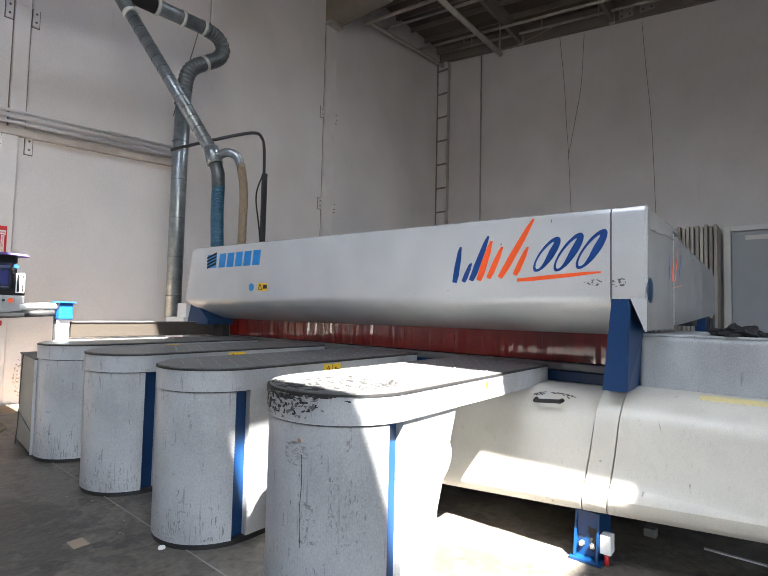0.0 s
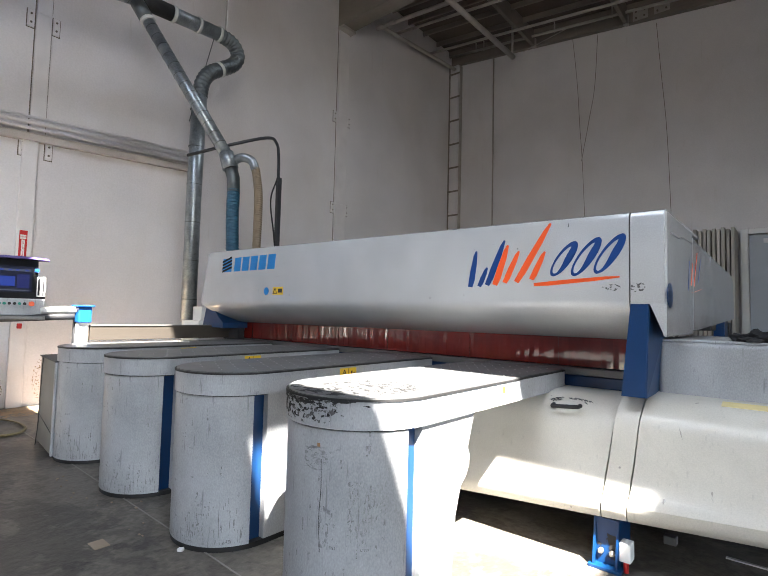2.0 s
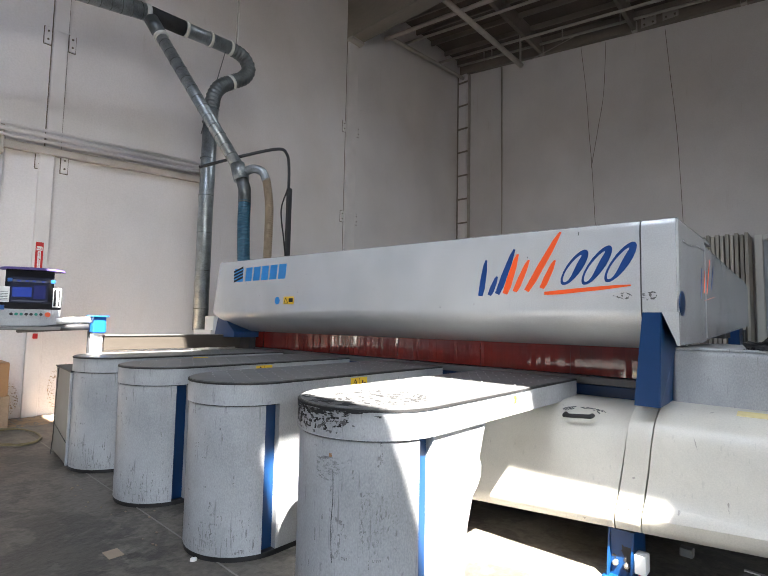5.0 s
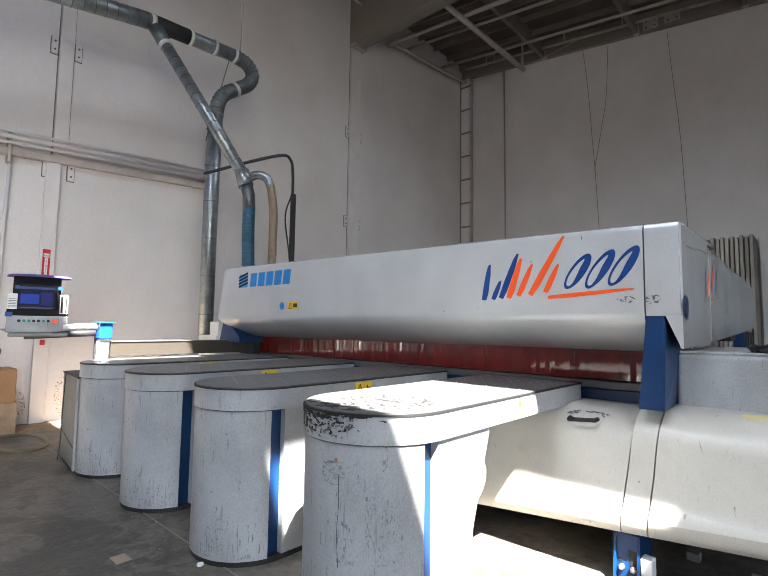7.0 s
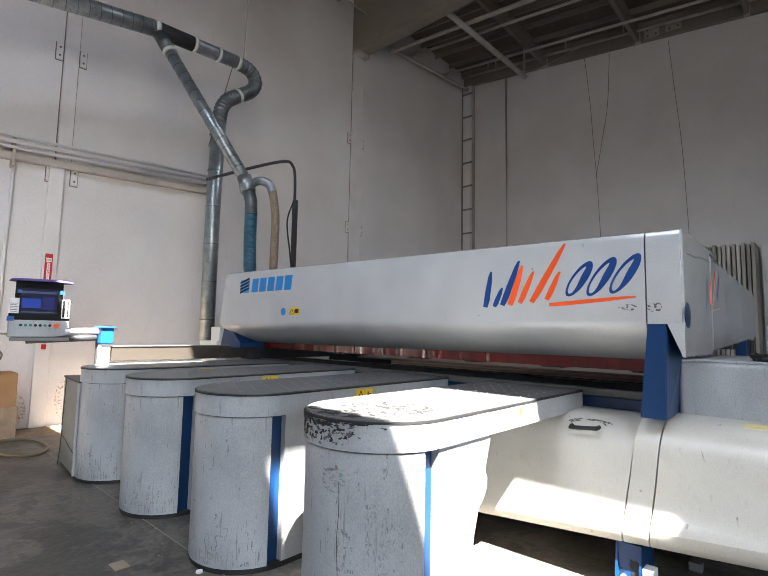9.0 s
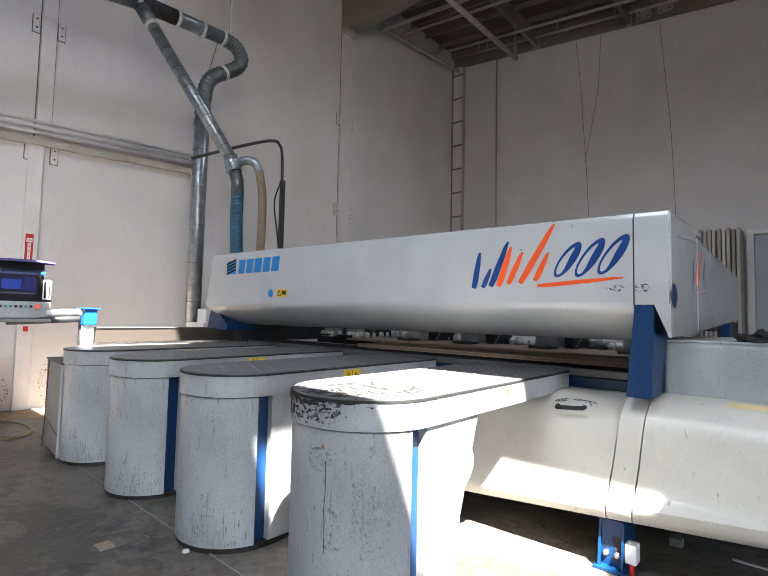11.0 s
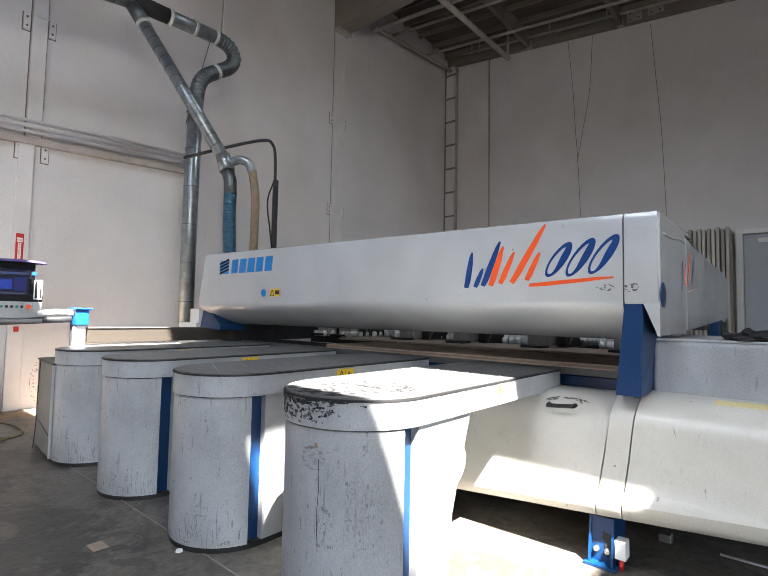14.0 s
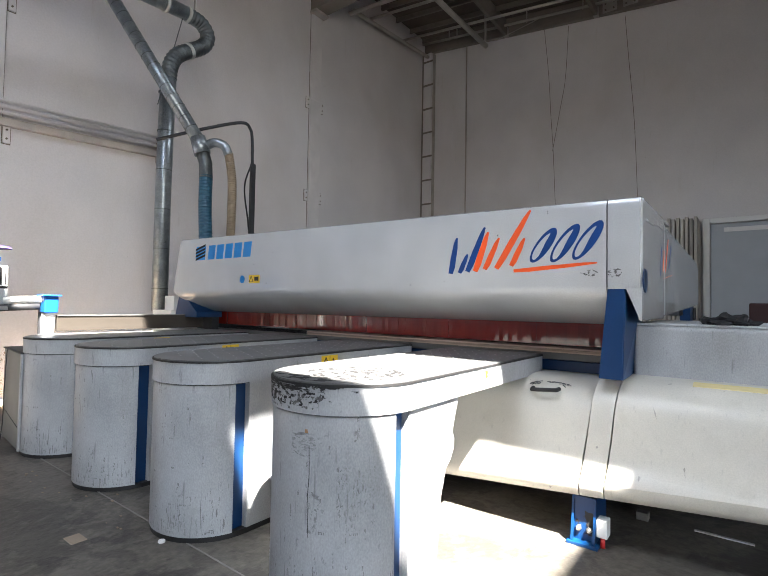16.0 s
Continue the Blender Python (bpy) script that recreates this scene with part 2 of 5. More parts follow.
def box(bm, x0, x1, y0, y1, z0, z1, bevel=0.0, seg=2):
    r = bmesh.ops.create_cube(bm, size=1.0)
    vs = r["verts"]
    bmesh.ops.scale(bm, vec=(x1 - x0, y1 - y0, z1 - z0), verts=vs)
    bmesh.ops.translate(bm, vec=((x0 + x1) / 2, (y0 + y1) / 2, (z0 + z1) / 2), verts=vs)
    if bevel:
        es = list({e for v in vs for e in v.link_edges})
        bmesh.ops.bevel(bm, geom=es, offset=bevel, segments=seg, affect="EDGES", profile=0.5)
    return bm


def boxm(x0, x1, y0, y1, z0, z1, bevel=0.0, seg=2):
    return box(bmesh.new(), x0, x1, y0, y1, z0, z1, bevel, seg)


def tube(bm, pts, r, n=12, caps=True, radii=None, closed=False):
    """A round bar along points."""
    pts = [Vector(p) for p in pts]
    rings, side = [], None
    for i, p in enumerate(pts):
        a = pts[i - 1] if i or closed else p
        b = pts[(i + 1) % len(pts)] if i < len(pts) - 1 or closed else p
        way = (b - a).normalized()
        if side is None:
            side = way.orthogonal().normalized()
        side = (side - way * side.dot(way)).normalized()
        up = way.cross(side)
        rr = radii[i] if radii else r
        rings.append([bm.verts.new(p + (side * math.cos(k * 2 * math.pi / n) + up * math.sin(k * 2 * math.pi / n)) * rr) for k in range(n)])
    m = len(rings)
    for i in range(m if closed else m - 1):
        A, B = rings[i], rings[(i + 1) % m]
        for k in range(n):
            f = bm.faces.new((A[k], A[(k + 1) % n], B[(k + 1) % n], B[k]))
            f.smooth = True
    if caps and not closed:
        bm.faces.new(rings[0][::-1])
        bm.faces.new(rings[-1])
    return bm


def tubem(pts, r, n=12, **k):
    return tube(bmesh.new(), pts, r, n, **k)


def smooth_path(pts, steps=8):
    """A soft line through points."""
    P = [Vector(p) for p in pts]
    P = [2 * P[0] - P[1]] + P + [2 * P[-1] - P[-2]]
    out = []
    for i in range(1, len(P) - 2):
        for s in range(steps):
            t = s / steps
            a, b, c, d = P[i - 1:i + 3]
            out.append(0.5 * (2 * b + (c - a) * t + (2 * a - 5 * b + 4 * c - d) * t * t + (3 * b - a - 3 * c + d) * t ** 3))
    return out + [P[-2]]


def ribbed(pts, r, pitch, depth, n=14):
    """A corrugated hose along a soft path."""
    path = smooth_path(pts, 10)
    length = sum((path[i + 1] - path[i]).length for i in range(len(path) - 1))
    count = int(length / pitch * 4)
    dense, acc, j = [], 0.0, 0
    cum = [0.0]
    for i in range(len(path) - 1):
        cum.append(cum[-1] + (path[i + 1] - path[i]).length)
    for k in range(count + 1):
        s = length * k / count
        while j < len(path) - 2 and cum[j + 1] < s:
            j += 1
        dense.append(path[j].lerp(path[j + 1], (s - cum[j]) / max(1e-6, cum[j + 1] - cum[j])))
    radii = [r + depth * math.cos(k * math.pi / 2) for k in range(count + 1)]
    return tubem(dense, r, n, radii=radii)


def loft(bm, sections, cap=True, smooth=True, closed=True):
    """Joins equal rows of points into a skin."""
    rows = [[bm.verts.new(p) for p in s] for s in sections]
    n = len(rows[0])
    for A, B in zip(rows, rows[1:]):
        for k in range(n if closed else n - 1):
            f = bm.faces.new((A[k], A[(k + 1) % n], B[(k + 1) % n], B[k]))
            f.smooth = smooth
    if cap and closed:
        bm.faces.new(rows[0][::-1])
        bm.faces.new(rows[-1])
    return bm


def prism(outline, z0, z1, bevel=0.0):
    """An upright solid over a plan outline."""
    bm = bmesh.new()
    loft(bm, [[(x, y, z0) for x, y in outline], [(x, y, z1) for x, y in outline]], smooth=False)
    bmesh.ops.recalc_face_normals(bm, faces=bm.faces)
    if bevel:
        es = [e for e in bm.edges if abs(e.verts[0].co.z - e.verts[1].co.z) < 1e-6 and abs(e.verts[0].co.z - z1) < 1e-6]
        bmesh.ops.bevel(bm, geom=es, offset=bevel, segments=2, affect="EDGES", profile=0.5)
    return bm


def finish(name, bm, material, soft=0):
    bmesh.ops.recalc_face_normals(bm, faces=bm.faces)
    me = bpy.data.meshes.new(name)
    bm.to_mesh(me)
    bm.free()
    me.materials.append(material)
    if soft:
        me.shade_smooth()
        me.set_sharp_from_angle(angle=radians(soft))
    return me


def at(ob):
    p = Vector(ob.location)
    while ob.parent:
        ob = ob.parent
        p += Vector(ob.location)
    return p


def part(name, bm, material, parent, label="", soft=0):
    """Links a bmesh, given in the world's coordinates, as one mesh under a thing or a part."""
    bmesh.ops.translate(bm, vec=-at(parent), verts=bm.verts)
    ob = new(name, finish(name, bm, material, soft))
    ob.parent = parent
    if label:
        tagged(ob, label)
    return ob


def thing(name, base, label, category, group="", kind=""):
    ob = new(name)
    ob.location = base
    ob.empty_display_size = 0.1
    return tagged(ob, label, category, group, kind)


def solo(name, bm, material, label="", category="", group="", kind="", soft=0):
    """A thing, or a piece of the setting, of one mesh. Its origin lies at the middle of its foot."""
    lo = [min(v.co[i] for v in bm.verts) for i in range(3)]
    hi = [max(v.co[i] for v in bm.verts) for i in range(3)]
    base = Vector(((lo[0] + hi[0]) / 2, (lo[1] + hi[1]) / 2, lo[2]))
    bmesh.ops.translate(bm, vec=-base, verts=bm.verts)
    ob = new(name, finish(name, bm, material, soft))
    ob.location = base
    return tagged(ob, label, category, group, kind)


def text_bm(body, size, m, depth=0.001):
    cu = bpy.data.curves.new("text", "FONT")
    cu.body, cu.size, cu.extrude, cu.resolution_u = body, size, depth, 3
    cu.align_x = "CENTER"
    ob = bpy.data.objects.new("text", cu)
    me = bpy.data.meshes.new_from_object(ob)
    bm = bmesh.new()
    bm.from_mesh(me)
    bpy.data.meshes.remove(me)
    bpy.data.objects.remove(ob)
    bpy.data.curves.remove(cu)
    bm.transform(m)
    return bm


# ---- the hall ----
XW, XE, YB, YF = -8.0, 9.0, 12.33, -9.0


def roof_z(x):
    return 9.41 - 0.115 * (x + 8.0) if x < 0 else 9.41 - 0.92


solo("floor", boxm(XW - 0.3, XE + 0.3, YF - 0.3, YB + 0.3, -0.25, 0.0), M["floor"], "stained grey concrete slab floor", "floor", kind="structure")
solo("wall_west", boxm(XW - 0.25, XW, YF, YB, 0.0, 9.8), M["wall"], "off-white painted tilt-up concrete wall", "wall", kind="structure")
solo("wall_north", boxm(XW - 0.25, XE + 0.25, YB, YB + 0.25, 0.0, 9.8), M["wall"], "off-white painted concrete back wall with cracks", "wall", kind="structure")
solo("wall_south", boxm(XW - 0.25, XE + 0.25, YF - 0.25, YF, 0, 9.8), M["wall"], "plain off-white wall", "wall", kind="structure")
# east wall with the open loading door
bm = bmesh.new()
box(bm, XE, XE + 0.25, YF, -7.7, 0, 9.8)
box(bm, XE, XE + 0.25, -1.5, YB, 0, 9.8)
box(bm, XE, XE + 0.25, -7.7, -1.5, 5.4, 9.8)
solo("wall_east", bm, M["wall"], "off-white wall with an open loading door", "wall", kind="structure")
solo("ground", boxm(XE + 0.3, 60, -50, 40, -0.27, -0.02), M["floor"], "grey concrete yard outside the loading door", "ground", kind="structure")

# roof deck: pitched over the back bay, flat over the front bay, where two roof windows let the sun in
ZF = 8.22
bm = bmesh.new()
for x0, x1 in ((XW - 0.25, 0.0), (0.0, XE + 0.25)):
    outline = [(x0, 3.0), (x1, 3.0), (x1, YB + 0.25), (x0, YB + 0.25)]
    loft(bm, [[(x, y, roof_z(x)) for x, y in outline], [(x, y, roof_z(x) + 0.12) for x, y in outline]], smooth=False)
box(bm, XW - 0.25, XE + 0.25, 2.9, 3.0, ZF, 9.8)
PATCHES = ([(-2.20, 1.535), (-0.25, 1.535), (-0.25, 2.70), (-2.20, 2.70)], [(-7.38, 1.57), (-5.15, 1.57), (-5.15, 2.70), (-7.38, 2.70)])
drop = ZF - 1.0
holes = sorted([[(x + KX * drop, y - KY * drop) for x, y in p] for p in PATCHES])


def flat_piece(outline):
    loft(bm, [[(x, y, ZF) for x, y in outline], [(x, y, ZF + 0.10) for x, y in outline]], smooth=False)


x = XW - 0.25
for h in holes:
    flat_piece([(x, YF - 0.25), (h[0][0], YF - 0.25), (h[0][0], 2.9), (x, 2.9)])
    if h[0][0] < 0:
        # an unseen opening added in front of this one, for more sun bounce on the west wall
        ya, yb = -3.0 - KY * drop, 0.45 - KY * drop
        flat_piece([(h[0][0], YF - 0.25), (h[1][0], YF - 0.25), (h[1][0], ya), (h[0][0], ya)])
        flat_piece([(h[0][0], yb), (h[1][0], yb), h[1], h[0]])
    else:
        flat_piece([(h[0][0], YF - 0.25), (h[1][0], YF - 0.25), h[1], h[0]])
    flat_piece([h[3], h[2], h[1], (h[1][0], 2.9), (h[0][0], 2.9)])
    x = h[1][0]
flat_piece([(x, YF - 0.25), (XE + 0.25, YF - 0.25), (XE + 0.25, 2.9), (x, 2.9)])
solo("ceiling", bm, M["deck"], "bare plywood roof deck with roof windows", "ceiling", kind="structure")

# unseen curb added round the third roof lamp; the deck is closed above it
for lx, ly, lz, power in ROOF_LAMPS[2:]:
    bm = bmesh.new()
    z = roof_z(lx)
    box(bm, lx - 1.2, lx + 1.2, ly - 0.70, ly - 0.62, z - 0.25, z - 0.01)
    box(bm, lx - 1.2, lx + 1.2, ly + 0.62, ly + 0.70, z - 0.25, z - 0.01)
    box(bm, lx - 1.2, lx - 1.12, ly - 0.62, ly + 0.62, z - 0.25, z - 0.01)
    box(bm, lx + 1.12, lx + 1.2, ly - 0.62, ly + 0.62, z - 0.25, z - 0.01)
    solo("skylight_curb", bm, M["timber"], "unseen timber curb added round a fill lamp", "skylight", "roof windows", "structure")

# roof framing
girder = thing("roof_girder", (-8, 7.62, 7.97), "painted laminated timber girder under the roof", "beam", kind="structure")
bm = bmesh.new()
loft(bm, [[(x, 7.44, 7.97), (x, 7.80, 7.97), (x, 7.80, roof_z(x) - 0.02), (x, 7.44, roof_z(x) - 0.02)] for x in (XW, 0.0)], smooth=False)
part("beam", bm, M["timber"], girder)
# Unseen beam added to keep light off the back bay's roof and upper wall.
bm = bmesh.new()
loft(bm, [[(x, 3.01, 7.15), (x, 3.25, 7.15), (x, 3.25, roof_z(x) - 0.02), (x, 3.01, roof_z(x) - 0.02)] for x in (XW, -0.01)], smooth=False)
solo("roof_girder", bm, M["timber"], "unseen deep beam added to shade the back bay", "beam", kind="structure")
part("bearing_plate", boxm(-8.0, -7.8, 7.42, 7.82, 7.90, 7.968, 0.008), M["joist"], girder)


def purlin(x):
    j = thing("roof_purlin", (x, 7.8, roof_z(x) - 0.45), "painted timber roof purlin on steel hangers", "purlin", "purlins under the roof deck", "structure")
    z = roof_z(x)
    part("beam", boxm(x - 0.045, x + 0.045, 7.8, YB - 0.12, z - 0.42, z - 0.01, 0.006), M["timber"], j)
    part("hanger", boxm(x - 0.055, x + 0.055, YB - 0.22, YB - 0.12, z - 0.44, z - 0.20), M["joist"], j)


for x in (-5.35, -3.05, -0.95, 0.9):
    purlin(x)
bm = tubem(smooth_path([(0.0, 8.75, roof_z(0.0) - 0.75), (-7.5, 8.75, roof_z(-7.5) - 0.84), (-7.75, 8.8, roof_z(-7.75) - 0.84), (-7.82, 9.0, roof_z(-7.8) - 0.82), (-7.82, 12.2, roof_z(-7.8) - 0.55)], 8), 0.05, 10)
solo("sprinkler_loop", bm, M["joist"], "painted sprinkler pipe bent round the roof bay", "pipe", kind="structure")
bm = tubem([(-7.95, 6.9, 8.95), (-6.9, 6.9, 8.80)], 0.03, 8)
tube(bm, [(-7.6, 6.2, 8.75), (-7.6, 7.8, 8.78)], 0.022, 8)
tube(bm, [(-7.6, 6.6, 8.75), (-7.6, 6.6, 9.0)], 0.012, 6)
solo("sprinkler_pipe", bm, M["joist"], "painted sprinkler branch near the wall", "pipe", "sprinkler pipes", "structure")
for k in range(7):
    y = 8.0 + k * 0.68
    bm = bmesh.new()
    loft(bm, [[(x, y - 0.025, roof_z(x) - 0.13), (x, y + 0.025, roof_z(x) - 0.13), (x, y + 0.025, roof_z(x) - 0.004), (x, y - 0.025, roof_z(x) - 0.004)] for x in (XW, 0.0)], smooth=False)
    solo("roof_batten", bm, M["timber"], "timber sub-purlin under the deck", "roof batten", "sub-purlins", "structure")
bm = bmesh.new()
loft(bm, [[(x, YB - 0.12, roof_z(x) - 0.38), (x, YB, roof_z(x) - 0.38), (x, YB, roof_z(x) - 0.004), (x, YB - 0.12, roof_z(x) - 0.004)] for x in (XW, 0.0)], smooth=False)
solo("ledger_board", bm, M["timber"], "timber ledger along the top of the wall", "ledger", kind="structure")
for y, dz in ((9.4, 0.70), (10.9, 0.58), (11.95, 0.24)):
    solo("sprinkler_pipe", tubem([(x, y, roof_z(x) - dz) for x in (-7.9, 0.0)], 0.035, 8), M["joist"], "painted sprinkler pipe hung below the roof", "pipe", "sprinkler pipes", "structure")
bm = tubem([(-5.75, 7.3, 8.28), (-5.62, 11.5, 8.20)], 0.065, 10)
tube(bm, [(-5.62, 11.44, 8.20), (-5.62, 11.44, roof_z(-5.6) - 0.1)], 0.03, 8)
solo("sprinkler_main", bm, M["joist"], "painted sprinkler main hung below the joists", "pipe", kind="structure")
solo("brace_rod", tubem([(-5.62, 12.1, 8.62), (-3.65, 12.15, 8.98)], 0.012, 6), M["joist"], "thin steel brace rod below the ledger", "rod", kind="structure")
for x, dz in ((-7.0, 0.30), (-6.75, 0.30), (-3.3, 0.34), (-4.7, 0.33)):
    solo("pipe_hanger", boxm(x - 0.012, x + 0.012, 11.93, 11.97, roof_z(x) - 0.29, roof_z(x) - 0.01), M["joist"], "steel strap that holds the sprinkler pipe", "pipe hanger", "pipe hangers", "structure")
for x in (-2.75, -2.30):
    pl = thing("ledger_plate", (x, YB, 8.2), "steel plate bolted to the ledger with rusty bolts", "plate", "plates on the ledger", "structure")
    part("plate", boxm(x - 0.16, x + 0.16, YB - 0.135, YB - 0.121, 8.45, 8.72, 0.003), M["joist"], pl)
    for bx in (-0.09, 0.09):
        for bz in (8.51, 8.66):
            part("bolt", tubem([(x + bx, YB - 0.135, bz), (x + bx, YB - 0.16, bz)], 0.022, 6), M["crack"], pl)


# wall strips and columns
def pilaster(y0, y1, top, plates, split=0.0):
    p = thing("wall_strip", (XW, (y0 + y1) / 2, 0), "painted steel cover strip on the wall joint", "wall strip", "wall strips", "structure")
    part("strip", boxm(XW, XW + 0.05, y0, y1, split, top, 0.008), M["trim"], p)
    if split:
        part("strip", boxm(XW, XW + 0.06, y0 - 0.07, y1 - 0.07, 0, split - 0.05, 0.008), M["trim"], p)
    for y in (y0 - 0.014, y1):
        part("joint_gap", boxm(XW, XW + 0.003, y, y + 0.014, split, top), M["crack"], p)
    for z in plates:
        part("band", boxm(XW + 0.05, XW + 0.056, y0, y1, z + 0.10, z + 0.125), M["trim"], p)
        for y in (y0 - 0.10, y1 + 0.02):
            # A thin, slightly larger dark sheet outlines each bolt plate.
            part("plate_gap", boxm(XW, XW + 0.004, y - 0.012, y + 0.092, z - 0.132, z + 0.132), M["crack"], p)
            b = part("bolt_plate", boxm(XW, XW + 0.03, y, y + 0.08, z - 0.12, z + 0.12, 0.004), M["trim"], p)
            for dz in (-0.06, 0.06):
                part("bolt", tubem([(XW + 0.03, y + 0.04, z + dz), (XW + 0.045, y + 0.04, z + dz)], 0.014, 6), M["crack"], b)


pilaster(1.735, 1.915, 9.2, (3.52, 5.32), 3.70)
pilaster(7.46, 7.78, 7.90, (3.75, 5.85))
col = thing("corner_column", (-7.83, 12.2, 0), "painted concrete corner column with pocket bands", "column", kind="structure")
part("shaft", boxm(XW, -7.70, 12.12, YB, 0, 8.95, 0.01), M["wall"], col)
part("edge_strip", boxm(XW, XW + 0.03, 12.085, 12.118, 0, 8.95), M["timber"], col)
part("groove", boxm(-7.70, -7.68, 12.2, YB, 0, 8.95), M["joist"], col)
for k in range(9):
    part("band", boxm(XW, -7.64, 12.09, 12.125, 2.9 + k * 0.72, 2.945 + k * 0.72, 0.006), M["timber"], col)
solo("wall_conduit", tubem([(-6.6, YB - 0.03, 0), (-6.62, YB - 0.03, 8.85)], 0.022, 8), M["joist"], "thin painted conduit up the back wall", "conduit", kind="structure")
solo("wall_conduit", tubem([(XW + 0.03, 1.22, 0), (XW + 0.03, 1.27, 3.85)], 0.022, 8), M["trim"], "thin painted conduit up the wall", "conduit", kind="structure")
for pts in ([(-4.38, 8.75), (-4.25, 7.4), (-4.18, 6.2), (-4.12, 5.3), (-4.02, 3.0)], [(-3.75, 8.5), (-3.82, 7.2), (-3.95, 6.4), (-4.14, 5.35)], [(-2.44, 8.3), (-2.36, 7.2), (-2.24, 5.6), (-2.15, 3.0)]):
    solo("crack_line", tubem(smooth_path([(x, YB - 0.002, z) for x, z in pts], 5), 0.006, 5), M["crack"], "thin dark crack sealed on the wall", "crack", "cracks in the wall", "structure")

# pipes along the wall
run = thing("pipe_run", (XW, 0, 3.7), "bundle of painted pipes bracketed along the wall", "pipe run", kind="structure")


def run_z(y):
    return 3.71 + 0.055 * y


for dz, r, out in ((0.10, 0.022, 0.16), (0.03, 0.03, 0.16), (-0.05, 0.022, 0.15)):
    part("pipe", tubem([(XW + out, y, run_z(y) + dz) for y in (-6.0, 4.05)], r, 8), M["trim"], run)
bm = bmesh.new()
loft(bm, [[(XW + 0.0, y, run_z(y) - 0.20), (XW + 0.10, y, run_z(y) - 0.20), (XW + 0.10, y, run_z(y) - 0.10), (XW + 0.0, y, run_z(y) - 0.10)] for y in (-6.0, 4.05)], smooth=False)
part("rail", bm, M["joist"], run)
for y in (1.22, 4.0):
    part("bracket", boxm(XW, XW + 0.14, y, y + 0.035, run_z(y) - 0.30, run_z(y) + 0.10, 0.005), M["joist"], run)

# door and stored boards at the back
door = thing("door_1", (0.35, YB, 0), "tall pale grey steel door in a white frame", "door", kind="structure")
part("leaf", boxm(-0.78, 1.4, YB - 0.06, YB - 0.01, 0.0, 3.16, 0.006), M["door"], door)
part("frame", boxm(-0.92, -0.79, YB - 0.10, YB, 0, 3.28, 0.008), M["white"], door)
part("frame", boxm(-0.79, 1.5, YB - 0.10, YB, 3.17, 3.28, 0.008), M["white"], door)
part("sign_plate", boxm(-0.55, 0.35, YB - 0.075, YB - 0.06, 2.98, 3.07), M["white"], door)
for k in range(11):
    x = -1.80 + k * 0.078
    solo("stored_board", boxm(x, x + 0.055, YB - 0.75 - 0.03 * (k % 3), YB - 0.02, 0, 3.24 - 0.03 * (k % 2), 0.004), M["panel"], "tall board stored on edge at the wall", "board", "boards stored on edge")
solo("storage_box", boxm(-0.12, 0.7, 8.0, 8.6, 0.0, 1.44, 0.02), M["maroon"], "dark red box standing behind the machine", "box")

# floor joints
for x0, x1, y, slope in ((XW, 5.0, 1.51, -0.004),):
    bm = bmesh.new()
    loft(bm, [[(x, y + slope * (x + 4) - 0.004, 0.0), (x, y + slope * (x + 4) + 0.004, 0.0), (x, y + slope * (x + 4) + 0.004, 0.003), (x, y + slope * (x + 4) - 0.004, 0.003)] for x in (x0, x1)], smooth=False)
    solo("floor_joint", bm, M["joint"], "pale filled joint in the concrete floor", "floor joint", kind="structure")

# ---- the saw ----
TOP = 1.0


def d_outline(cx, y_mid, r, y_end, n=28):
    """Plan of a table: round at the front, square at the back."""
    pts = [(cx + r * math.cos(a), y_mid + r * math.sin(a)) for a in (math.pi + math.pi * k / n for k in range(n + 1))]
    return pts + [(cx + r, y_end), (cx - r, y_end)]


def front_arc(cx, y_mid, r, y_cut, n=28):
    """Plan of a pedestal: the part of a circle in front of a line."""
    a = math.asin((y_mid - y_cut) / r)
    return [(cx + r * math.cos(t), y_mid + r * math.sin(t)) for t in (math.pi + a + (math.pi - 2 * a) * k / n for k in range(n + 1))]


def scuff_round(cx, cy, r, a0, a1, z0, z1, seed, keep, step=0.008, fa=0.16, fz=0.30):
    """Torn patches that hug a round rim, between two angles in degrees."""
    bm = bmesh.new()
    na, nz = max(2, int(radians(a1 - a0) * r / step)), max(2, int((z1 - z0) / step))
    V = {}
    for i in range(na + 1):
        for k in range(nz + 1):
            a = radians(a0) + radians(a1 - a0) * i / na
            V[i, k] = (cx + r * math.cos(a), cy + r * math.sin(a), z0 + (z1 - z0) * k / nz)
    made = {}
    for i in range(na):
        for k in range(nz):
            u, w = i / na, k / nz
            edge = min(u, 1 - u) * 1.6 + 0.1
            if noise.fractal(Vector((i * fa + seed, k * fz, seed)), 0.8, 2.0, 4) + keep * min(1, edge * 3) + 0.25 * w - 0.7 * max(0.0, u - 0.5) > 0.25:
                q = [made.setdefault(c, bm.verts.new(V[c])) if c not in made else made[c] for c in ((i, k), (i + 1, k), (i + 1, k + 1), (i, k + 1))]
                bm.faces.new(q)
    if not bm.faces:
        bm.faces.new([bm.verts.new(V[c]) for c in ((0, 0), (1, 0), (1, 1), (0, 1))])
    return bm


